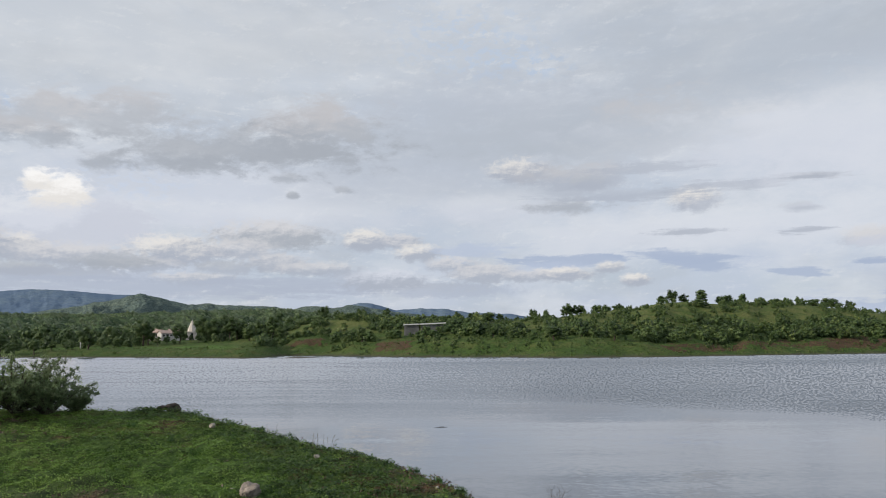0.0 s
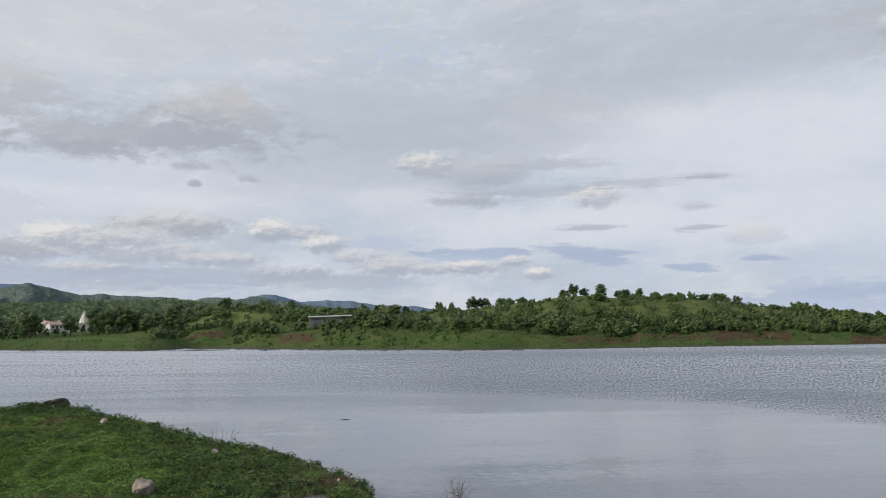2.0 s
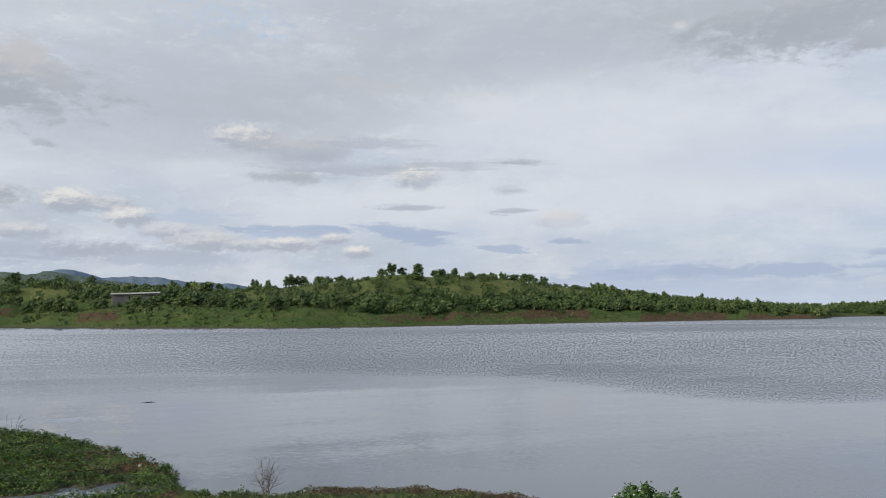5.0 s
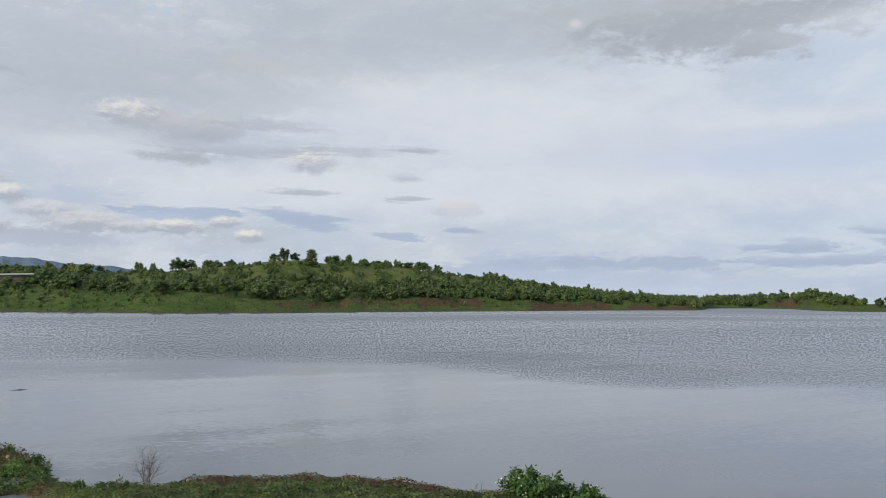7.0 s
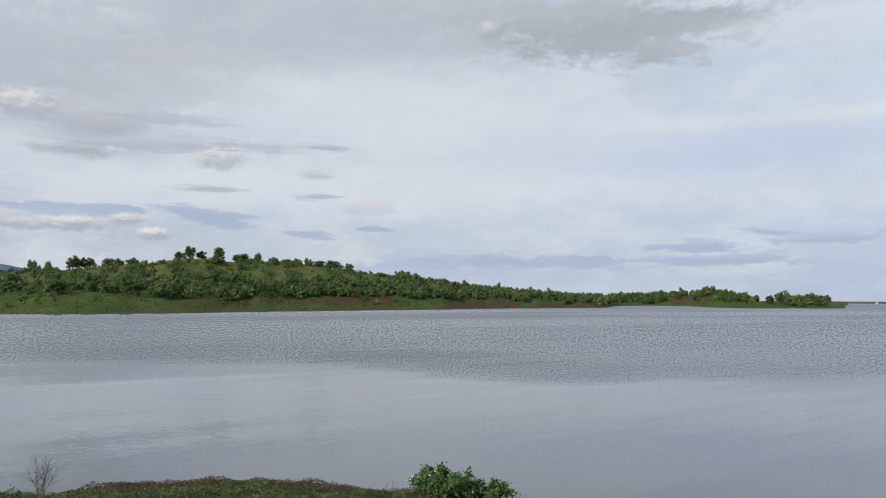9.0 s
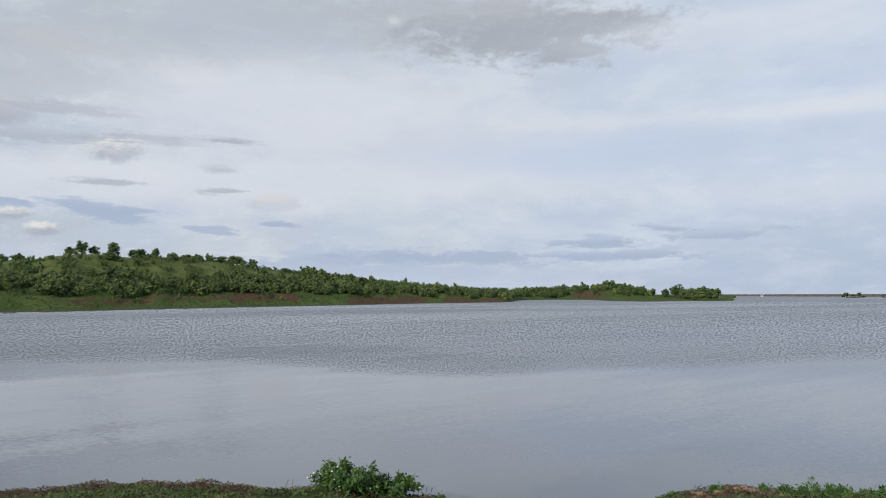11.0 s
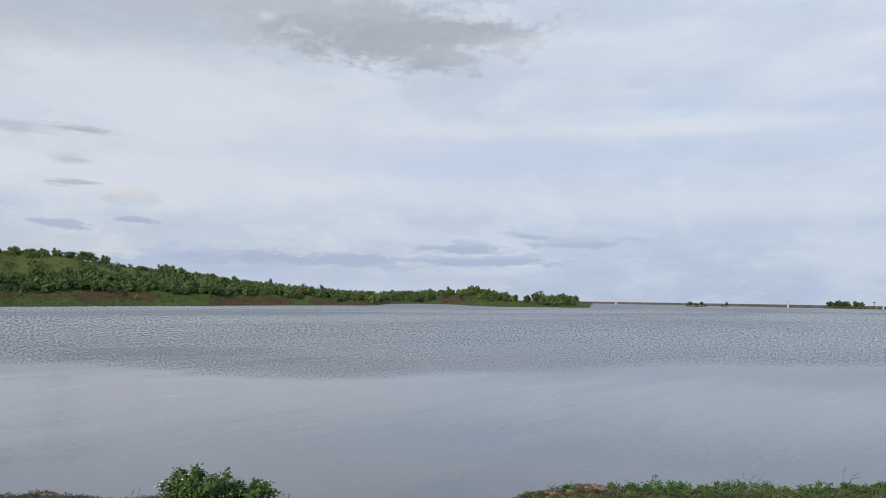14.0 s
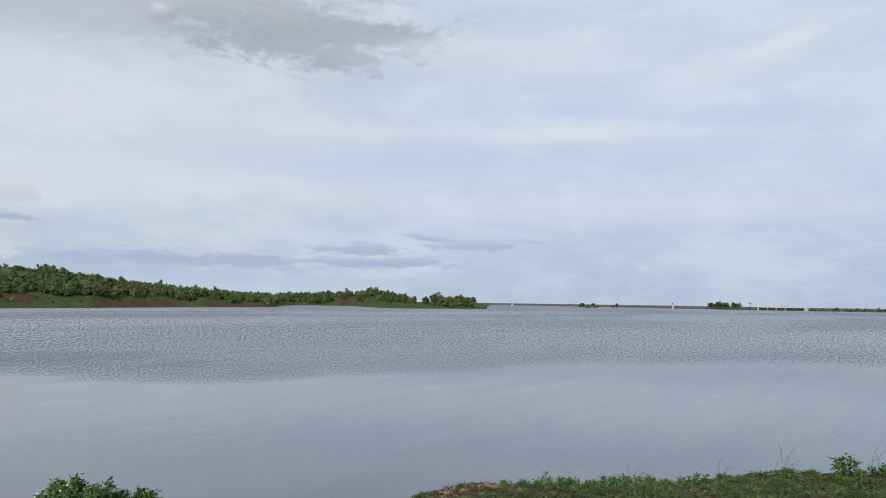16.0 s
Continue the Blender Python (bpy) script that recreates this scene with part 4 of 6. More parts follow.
def wood(name, label, seed, count, pick, count_leaf, size, mat, h0, h1, level=None, dense=True):
    """Dense growth that nobody could count, as one mesh of many small crowns."""
    g = np.random.default_rng(seed)
    az, r = pick(g, count)
    z = land(az, r) if level is None else np.full(len(az), level)
    Vs = []
    protos = [crown_arrays(seed + 7 * i, 1.0, 0.95, 4 + i % 3, count_leaf, size, 0.12, dense)[0] for i in range(6)]
    h = (h0 + (h1 - h0) * g.random(len(az)) ** 1.3 * np.where(g.random(len(az)) < 0.1, 1.6, 1.0)) * (0.75 + 0.5 * fbm(az * 1.5, r * 0.05, 3, 5))
    for i in range(len(az)):
        a = g.uniform(0, 6.28)
        P = protos[i % 6] * [h[i] * g.uniform(0.65, 1.1), h[i] * g.uniform(0.65, 1.1), h[i]]
        P = np.stack([P[:, 0] * math.cos(a) - P[:, 1] * math.sin(a), P[:, 0] * math.sin(a) + P[:, 1] * math.cos(a), P[:, 2]], 1)
        az_ = math.radians(az[i])
        Vs.append(P + [-math.sin(az_) * r[i], math.cos(az_) * r[i], z[i] - 0.2])
    V = np.concatenate(Vs)
    me = mesh(name, V, np.arange(len(V)).reshape(-1, 3), mat, False)
    tone = np.repeat(np.clip(0.5 + g.normal(size=len(az)) * 0.27, 0, 1), [len(v) for v in Vs])
    me.attributes.new("tone", "FLOAT", "POINT").data.foreach_set("value", tone.astype(np.float32))
    return tagged(new(name, me), label, "woodland", kind="stuff")


def clear_of(az, d):
    """False over the shed, the bare cuts and the terraced meadow."""
    shed = (az < 3.6) & (az > -0.8) & (d < 42) & (d > 18)
    cuts = ((az > 2.2) & (az < 5.0) & (d < 21)) | ((az > 8.2) & (az < 11.4) & (d < 28))
    meadow = (az > 5.6) & (az < 12.5) & (d > 36) & (d < 62) & (fbm(az * 1.2, d * 0.1, 3, 27) > 0.40)
    return ~(shed | cuts | meadow)


def pick_thicket(g, n):
    az, d = g.uniform(-36, -2, n * 4), g.uniform(15, 50, n * 4)
    first = np.where(az > -14, 21, 17) + 7 * (fbm(az * 1.3, az * 0, 3, 33) - 0.5)
    last = 37 + 8 * (fbm(az * 1.1, az * 0, 3, 35) - 0.5)
    keep = (fbm(az * 0.9, d * 0.08, 4, 21) > 0.34) & (d > first) & (d < last)
    return az[keep][:n], (table(az, SHORE) + d)[keep][:n]


def pick_slope(g, n):
    az, d = g.uniform(-36, -1, n * 5), g.uniform(34, 96, n * 5)
    top = sstep(-14, -15, az) * sstep(-20.5, -19, az)
    lo = 0.515 + 0.12 * top * sstep(60, 70, d) + 0.05 * sstep(-14, -16, az) * sstep(-25, -22, az) * sstep(46, 52, d) - 0.09 * sstep(-20, -30, az) - 0.05 * sstep(74, 84, d) - 0.06 * sstep(-14, -4, az)
    keep = fbm(az * 1.1, d * 0.09, 3, 77) > lo
    return az[keep][:n], (table(az, SHORE) + d)[keep][:n]


def pick_left(g, n):
    az, d = g.uniform(-3, 13.5, n * 3), g.uniform(13, 98, n * 3)
    first = 17 + 8 * (fbm(az * 1.3, az * 0, 3, 37) - 0.5) + 5 * sstep(1, -3, az)
    keep = (fbm(az * 0.9, d * 0.06, 4, 25) > 0.40) & (d > first) & clear_of(az, d)
    return az[keep][:n], (table(az, SHORE) + d)[keep][:n]


def pick_right(g, n):
    az, d = g.uniform(-50, -31, n * 2), g.uniform(9, 92, n * 2)
    first = 17 - 5 * sstep(-36, -44, az) + 6 * (fbm(az * 1.3, az * 0, 3, 39) - 0.5)
    keep = d > first
    return az[keep][:n], (table(az, SHORE) + d)[keep][:n]


def pick_lower(g, n):
    az = g.uniform(-62, 13, n * 5)
    d = 4 + 22 * g.random(n * 5) ** 0.8
    lo = np.where(az > -14, np.where(az > -3, 0.50, 0.56), 0.60) - 0.08 * sstep(8, 22, d)
    keep = (fbm(az * 0.8, d * 0.08, 4, 87) > lo) & (land(az, table(az, SHORE) + d) > 0.5) & clear_of(az, d)
    return az[keep][:n], (table(az, SHORE) + d)[keep][:n]


def pick_plain(g, n):
    az = g.uniform(8, 36, n)
    r = 330 + 500 * g.random(n) ** 1.5
    return az, r


def pick_cape(g, n):
    az = g.uniform(-60.6, -46.8, n)
    d = g.uniform(18, 78, n) * np.where(az < -56, 0.55, 1.0)
    d = np.where((az < -54.5) & (az > -58.6), d * 0.6 + 8, d)
    keep = ~((az < -50.7) & (az > -53.3) & (d < 40)) & ~((az < -54.8) & (az > -58.4) & (d < 26 + 12 * (az < -56.4)))
    return az[keep], (table(az, SHORE) + d)[keep]


def pick_village(g, n):
    az = g.uniform(11.5, 36, n)
    r = g.uniform(250, 335, n)
    keep = ~((az > 17.2) & (az < 20.8) & (r < 312))
    return az[keep], r[keep]


def pick_bank(g, n):
    az = g.uniform(-62.5, 36, n)
    d = 1.0 + 34 * g.random(n) ** 1.3
    r = table(az, SHORE) + d
    dry = land(az, r) > 0.25
    return az[dry], r[dry]


wood("bank_grass", "rough grass and low weeds along the far bank", 251, 6500, pick_bank, 14, 0.30, M_ROUGH, 0.22, 0.55, dense=False)
wood("village_undergrowth", "dense dark undergrowth about the village", 271, 560, pick_village, 120, 0.10, M_WOOD, 1.4, 3.2)
wood("hill_thicket", "dense dark thicket along the foot of the hill", 101, 1750, pick_thicket, 110, 0.092, M_SCRUB, 1.2, 2.6)
wood("left_scrub", "dense green scrub on the low hill about the shed", 111, 1400, pick_left, 100, 0.095, M_SCRUB, 1.1, 2.8)
wood("shore_woods", "dense small trees along the far shore", 121, 1300, pick_right, 100, 0.095, M_SCRUB, 1.8, 3.6)
wood("slope_shrubs", "low scattered shrubs on the grassy hillside", 131, 1750, pick_slope, 60, 0.115, M_SCRUB, 0.6, 1.9)
wood("bank_shrubs", "low dark scrub scattered over the far bank", 141, 420, pick_lower, 90, 0.11, M_SCRUB, 0.5, 1.4)
wood("plain_woods", "dark green woodland on the plain behind the village", 151, 800, pick_plain, 60, 0.13, M_WOOD, 4.0, 7.5)
wood("cape_scrub", "bushy green trees on the low cape", 201, 520, pick_cape, 130, 0.10, M_SCRUB, 2.4, 4.4)


def hill_range(name, label, points, r, depth, mat, rough, seed, gullies=0.45):
    """A wooded range far off: azimuth and elevation of its ridge."""
    az = np.arange(points[0][0] + 6, points[-1][0] - 6, -0.08)
    el = table(az, points)
    el = np.maximum(el + (fbm(az * 1.2, az * 0, 3, seed) - 0.5) * rough, 0.05)
    prof = np.linspace(0, 1, 40)
    V = []
    for t in prof:
        rr = r - depth * (1 - t)
        lie = np.tan(np.radians(el)) * r
        h = (EYE + lie) * t**0.8 - 6 * (1 - t)
        h = h + (fbm(az * 0.9 + 31 * seed + 1.5 * t, az * 0 + t * 7.0, 6, seed + 3) - 0.5) * lie * gullies * math.sin(math.pi * min(1, t * 1.0))
        V.append(np.stack([-np.sin(np.radians(az)) * rr, np.cos(np.radians(az)) * rr, h], 1))
    V.append(V[-1] + np.stack([-np.sin(np.radians(az)) * 200, np.cos(np.radians(az)) * 200, -V[-1][:, 2]], 1))
    V = np.array(V)
    k, n = V.shape[:2]
    i, j = np.meshgrid(np.arange(k - 1), np.arange(n - 1), indexing="ij")
    F = np.stack([i * n + j, i * n + j + 1, (i + 1) * n + j + 1, (i + 1) * n + j], -1).reshape(-1, 4)
    tagged(new(name, mesh(name, V.reshape(-1, 3), F, mat)), label, "hills", kind="structure")
    return V


def far_wood(name, c1, c2, c3, scale, grain=0.8):
    a = Mat(name, 1.0, 0.0)
    p = a.pos()
    n1, n2 = a.noise(p, scale, 5.0, 0.6), a.noise(p, scale * 9, 3.0, 0.6)
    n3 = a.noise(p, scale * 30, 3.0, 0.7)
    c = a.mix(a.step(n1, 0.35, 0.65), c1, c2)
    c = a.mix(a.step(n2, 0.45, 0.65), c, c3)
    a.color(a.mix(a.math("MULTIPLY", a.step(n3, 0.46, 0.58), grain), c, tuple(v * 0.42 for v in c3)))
    a.bump(n3, grain, 0.12 / scale)
    return a.m


# haze is put into these wood colours, paler and bluer with range
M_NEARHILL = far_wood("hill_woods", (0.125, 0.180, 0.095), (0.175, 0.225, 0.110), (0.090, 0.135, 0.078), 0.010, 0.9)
M_MIDHILL = far_wood("haze_grey_woods", (0.165, 0.215, 0.190), (0.210, 0.258, 0.205), (0.130, 0.178, 0.172), 0.006, 0.85)
M_FARHILL = far_wood("haze_blue_woods", (0.128, 0.176, 0.245), (0.160, 0.208, 0.250), (0.110, 0.155, 0.228), 0.004, 0.25)
hill_range("backdrop_ridge", "long flat-topped ridge in the distance, coloured blue with haze", ((50, 3.2), (36, 3.3), (29.7, 3.47), (28, 3.6), (25.8, 3.57), (23.2, 3.4), (20.5, 3.3), (18, 2.7), (15, 2.3), (8, 2.5), (6.2, 2.9), (5.2, 2.86), (3.5, 2.4), (1.6, 2.55), (-0.4, 2.45), (-2.2, 2.15), (-5, 2.05), (-9, 1.4), (-20, 0.5)), 4300, 900, M_FARHILL, 0.12, 61, 0.14)
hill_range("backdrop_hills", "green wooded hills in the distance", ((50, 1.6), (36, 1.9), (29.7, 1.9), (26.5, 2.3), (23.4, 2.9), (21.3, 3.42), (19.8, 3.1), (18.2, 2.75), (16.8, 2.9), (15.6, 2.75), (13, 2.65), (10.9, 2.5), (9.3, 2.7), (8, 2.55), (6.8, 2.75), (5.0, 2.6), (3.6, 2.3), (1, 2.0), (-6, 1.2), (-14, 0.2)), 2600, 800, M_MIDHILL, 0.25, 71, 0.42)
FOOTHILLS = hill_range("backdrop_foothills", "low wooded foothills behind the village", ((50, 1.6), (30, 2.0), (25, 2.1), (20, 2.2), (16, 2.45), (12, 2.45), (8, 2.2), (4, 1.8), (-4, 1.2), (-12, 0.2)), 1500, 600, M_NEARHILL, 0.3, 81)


def canopy(name, label, V, seed, count, h0, h1, count_leaf, mat):
    """Crowns of the woods on the lower slopes of a range."""
    g = np.random.default_rng(seed)
    k, n = g.integers(4, len(V) - 3, count), g.integers(0, V.shape[1], count)
    P = V[k, n]
    az = np.degrees(np.arctan2(-P[:, 0], P[:, 1]))
    keep = (az < 36) & (az > -8) & (fbm(az * 1.5, P[:, 2] * 0.05, 3, seed) > 0.36)
    protos = [crown_arrays(seed + i, 1.0, 1.2, 2, count_leaf, 0.20, 0.12)[0] for i in range(4)]
    h = g.uniform(h0, h1, count)
    Vs = [protos[i % 4] * h[i] + P[i] - [0, 0, 0.15 * h[i]] for i in np.flatnonzero(keep)]
    W = np.concatenate(Vs)
    me = mesh(name, W, np.arange(len(W)).reshape(-1, 3), mat, False)
    me.attributes.new("tone", "FLOAT", "POINT").data.foreach_set("value", np.repeat(np.clip(0.55 + g.normal(size=len(Vs)) * 0.25, 0, 1), len(protos[0])).astype(np.float32))
    return tagged(new(name, me), label, "woodland", kind="stuff")


# leaf colours paled and blued to paint haze over the foothill woods
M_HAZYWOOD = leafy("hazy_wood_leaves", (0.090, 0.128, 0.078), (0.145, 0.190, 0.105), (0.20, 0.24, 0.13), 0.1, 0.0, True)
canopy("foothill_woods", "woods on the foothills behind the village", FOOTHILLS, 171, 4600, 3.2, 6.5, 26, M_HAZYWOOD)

# ---------------------------------------------------------------- buildings and works on the far shore
M_WALL = plain("old_whitewash", (0.36, 0.34, 0.32), (0.52, 0.49, 0.46), 0.6, 0.9)
M_TEMPLE = plain("cream_limewash", (0.46, 0.41, 0.36), (0.60, 0.54, 0.48), 0.5, 0.85)
M_TILE = plain("pale_red_tiles", (0.34, 0.24, 0.20), (0.46, 0.34, 0.29), 1.2, 0.9, 0.3)
M_SHEET = plain("weathered_sheet_metal", (0.27, 0.27, 0.25), (0.38, 0.37, 0.34), 0.8, 0.6)
M_SHEDWALL = plain("grey_shed_wall", (0.10, 0.10, 0.098), (0.17, 0.165, 0.16), 0.9, 0.9)
# near-black for panels that paint the shade in doorways, windows and spillway bays
M_HOLE = plain("opening_shade", (0.02, 0.02, 0.02), (0.035, 0.033, 0.03), 1.0)
M_CONCRETE = plain("concrete", (0.34, 0.335, 0.32), (0.46, 0.45, 0.43), 0.3, 0.9)
M_POLE = plain("pale_concrete_pole", (0.45, 0.44, 0.40), (0.58, 0.56, 0.52), 2.0)
M_RIPRAP = plain("stone_pitching", (0.060, 0.056, 0.055), (0.105, 0.096, 0.092), 0.12, 0.95, 0.5, False)
M_ROADTOP = plain("dusty_crest_road", (0.24, 0.21, 0.19), (0.34, 0.30, 0.27), 0.2, 0.95, 0.0, False)
M_MUD = plain("wet_mud", (0.045, 0.04, 0.033), (0.09, 0.08, 0.065), 1.5, 0.7, 0.4)


def box(x0, x1, y0, y1, z0, z1):
    v = [(x, y, z) for z in (z0, z1) for y in (y0, y1) for x in (x0, x1)]
    return v, [(0, 2, 3, 1), (4, 5, 7, 6), (0, 1, 5, 4), (2, 6, 7, 3), (0, 4, 6, 2), (1, 3, 7, 5)]


def part(name, pieces, mat, parent, label="", bevel=0.0):
    me = mesh(name, *join(pieces), mat, False)
    if bevel:
        bm = bmesh.new()
        bm.from_mesh(me)
        bmesh.ops.bevel(bm, geom=bm.edges[:], offset=bevel, segments=1, affect="EDGES")
        bm.to_mesh(me)
        bm.free()
    return child(name, me, parent, label)


def stand(name, az, r, label, category, turn=0.0, dz=0.0, group=""):
    """An empty at its base on the ground, facing the lake."""
    ob = tagged(new(name), label, category, group)
    ob.matrix_basis = pose(*place(az, r, dz), 0, 0, az + turn)
    return ob


def lathe(rings, n=12, seg=None):
    """Ribbed body of revolution: rings of (radius, height)."""
    verts, faces = [], []
    for rad, z in rings:
        for i in range(n):
            k = rad * (1.0 if seg is None or i % 2 == 0 else seg)
            verts.append((k * math.cos(2 * math.pi * i / n), k * math.sin(2 * math.pi * i / n), z))
    for j in range(len(rings) - 1):
        for i in range(n):
            faces.append((j * n + i, j * n + (i + 1) % n, (j + 1) * n + (i + 1) % n, (j + 1) * n + i))
    faces += [tuple(range(n))[::-1], tuple(range((len(rings) - 1) * n, len(rings) * n))]
    return verts, faces


def gable(w, d, h0, h1, over, thick=0.18):
    """Two roof slopes along x."""
    out = []
    for s in (-1, 1):
        y0, y1 = s * (d / 2 + over), 0
        v = [(-w / 2 - over, y0, h0), (w / 2 + over, y0, h0), (w / 2 + over, y1, h1), (-w / 2 - over, y1, h1)]
        v += [(x, y, z + thick) for x, y, z in v]
        out.append((v, [(0, 3, 2, 1), (4, 5, 6, 7), (0, 1, 5, 4), (1, 2, 6, 5), (2, 3, 7, 6), (3, 0, 4, 7)]))
    return out


def build_temple():
    t = stand("temple", 17.85, 300, "small cream temple with a tapering ribbed spire", "temple", dz=0.5)
    t.scale = (0.80, 0.80, 0.78)
    part("base", [box(-2.6, 2.6, -2.6, 2.6, -2.5, 0.8)], M_TEMPLE, t, bevel=0.05)
    part("hall", [box(-2.1, 2.1, -2.1, 2.1, 0.8, 3.0), box(-2.4, 2.4, -2.4, 2.4, 3.0, 3.25)], M_TEMPLE, t, bevel=0.04)
    part("doorway", [box(-0.5, 0.5, -2.16, -2.09, 0.8, 2.5)], M_HOLE, t, "dark doorway")
    rings = [(2.0, 3.25), (1.95, 3.7), (1.8, 4.4), (1.55, 5.2), (1.25, 6.0), (0.95, 6.7), (0.7, 7.25), (0.55, 7.5)]
    s = part("spire", [lathe(rings, 16, 0.88)], M_TEMPLE, t)
    child("cap", mesh("cap", *lathe([(0.5, 7.5), (0.78, 7.65), (0.78, 7.8), (0.4, 7.95), (0.28, 8.15), (0.3, 8.3), (0.12, 8.5), (0.04, 8.9)], 12), M_TEMPLE), s)


def build_house(az, r, w, d, h, label, turn=0.0, dz=0.0):
    t = stand("house", az, r, label, "house", turn, dz)
    t.scale = (0.85, 0.85, 0.85)
    part("wall", [box(-w / 2, w / 2, -d / 2, d / 2, -2.5, h)], M_WALL, t, bevel=0.03)
    gl = [([(x, -d / 2, h), (x, d / 2, h), (x, 0, h + d * 0.28)], [(0, 1, 2)]) for x in (-w / 2 + 0.02, w / 2 - 0.02)]
    part("gable_wall", gl, M_WALL, t)
    part("roof", gable(w, d, h - 0.1, h + d * 0.28, 0.4), M_TILE, t, "faded red tiles")
    part("door", [box(-0.5, 0.5, -d / 2 - 0.05, -d / 2 + 0.02, 0, 2.0)], M_HOLE, t, "dark doorway")
    for x in (-w * 0.3, w * 0.3):
        part("window", [box(x - 0.4, x + 0.4, -d / 2 - 0.04, -d / 2 + 0.02, 1.0, 1.9)], M_HOLE, t)


def build_wall_run(az, r, w, h):
    t = stand("compound_wall", az, r, "low whitewashed compound wall before the houses", "wall")
    part("wall", [box(-w / 2, w / 2, -0.15, 0.15, -0.3, h)], M_WALL, t, bevel=0.02)
    part("coping", [box(-w / 2 - 0.05, w / 2 + 0.05, -0.2, 0.2, h, h + 0.1)], M_CONCRETE, t)


def build_shed():
    r = 214
    base = place(1.4, r)
    t = tagged(new("shed"), "grey sheet-roofed shed in two parts among the scrub", "shed")
    t.matrix_basis = pose(base.x, base.y, 5.9, 0, 0, 1.4)
    # left unit, right unit: x from the middle of the pair
    for x0, x1, zt, tilt in ((-5.5, -1.55, 2.05, 0.10), (-0.95, 5.2, 2.15, 0.30)):
        part("wall", [box(x0, x1, -1.8, 1.8, -0.7, zt)], M_SHEDWALL, t, bevel=0.02)
        v = [(x0 - 0.25, -2.3, zt - 0.02), (x1 + (0.3 if x0 < -2 else 0.75), -2.3, zt + tilt), (x1 + (0.3 if x0 < -2 else 0.75), 2.2, zt + tilt + 0.35), (x0 - 0.25, 2.2, zt + 0.35)]
        v += [(a, b, c + 0.12) for a, b, c in v]
        roof = part("roof", [(v, [(0, 3, 2, 1), (4, 5, 6, 7), (0, 1, 5, 4), (1, 2, 6, 5), (2, 3, 7, 6), (3, 0, 4, 7)])], M_SHEET, t, "pale weathered sheet metal")
        n = int((x1 - x0) / 0.42)
        for i in range(1, n):
            x = x0 + (x1 - x0) * i / n
            part("wall_rib", [box(x - 0.03, x + 0.03, -1.84, -1.8, -0.7, zt)], M_SHEDWALL, t)
    part("door", [box(0.1, 1.3, -1.87, -1.8, -0.5, 1.9)], M_SHEET, t, "pale door panel")
    part("opening", [box(3.4, 4.9, -1.86, -1.8, 0.4, 1.9)], M_HOLE, t, "dark opening")
    part("gap_post", [tube((-1.3, -1.7, -0.7), (-1.3, -1.7, 2.2), 0.06, 0.06)], M_BARK, t)


def build_pole(az, r, h, label, arm=False):
    t = stand("utility_pole", az, r, label, "pole", dz=-0.3)
    part("shaft", [tube((0, 0, 0), (0, 0, h), 0.16, 0.10, 8)], M_POLE, t)
    part("crossarm", [box(-0.6, 0.6, -0.05, 0.05, h - 0.5, h - 0.4)], M_SHEET, t)


DAM = ((-50.0, 1400.0), (-63.5, 1150.0), (-69.0, 1020.0), (-76.0, 860.0), (-80.6, 800.0), (-83.6, 780.0), (-92.0, 760.0), (-100.0, 760.0))


def dam_point(az):
    a = radians(az)
    r = float(table(np.array([az]), DAM)[0])
    return Vector((-math.sin(a) * r, math.cos(a) * r, 0))


def build_dam():
    dam = tagged(new("dam"), "long low earth dam faced with dark stone", "dam")
    azs = [-50 - 0.5 * i for i in range(101)]
    sect = ((-9.0, -2.0), (-2.2, 2.7), (2.2, 2.7), (9.0, -2.0))
    crest = ((-2.4, 2.68), (-2.4, 3.1), (-1.9, 3.1), (-1.9, 2.75), (1.9, 2.75), (1.9, 3.1), (2.4, 3.1), (2.4, 2.68))
    for name, prof, mat, lab in (("embankment", sect, M_RIPRAP, "dark stone pitching"), ("crest", crest, M_ROADTOP, "dusty crest road with low kerbs")):
        v, f, n = [], [], len(prof)
        for i, az in enumerate(azs):
            p = dam_point(az)
            q = (dam_point(az - 0.5) - p).normalized()
            side = Vector((-q.y, q.x, 0))
            side = side if side.dot(p) > 0 else -side
            v += [p + side * s + Vector((0, 0, z)) for s, z in prof]
            if i:
                f += [((i - 1) * n + k, (i - 1) * n + k + 1, i * n + k + 1, i * n + k) for k in range(n - 1)]
        child(name, mesh(name, v, f, mat, False), dam, lab)


def build_tower(az, label, h, w, r=None):
    p = dam_point(az)
    p = p * (1 - 11.0 / p.length) if r is None else p.normalized() * r
    t = tagged(new("intake_tower"), label, "tower")
    t.matrix_basis = pose(p.x, p.y, -1.6, 0, 0, az)
    part("shaft", [lathe([(w * 0.5, 0), (w * 0.46, h * 0.75)], 12)], M_CONCRETE, t)
    part("cabin", [box(-w * 0.62, w * 0.62, -w * 0.62, w * 0.62, h * 0.75, h * 0.93)], M_CONCRETE, t, bevel=0.05)
    part("roof", [box(-w * 0.75, w * 0.75, -w * 0.75, w * 0.75, h * 0.93, h)], M_SHEET, t)
    part("window", [box(-w * 0.25, w * 0.25, -w * 0.64, -w * 0.6, h * 0.8, h * 0.9)], M_HOLE, t)
    part("footbridge", [box(-0.5, 0.5, w * 0.5, 11.0, h * 0.62, h * 0.68)], M_CONCRETE, t)


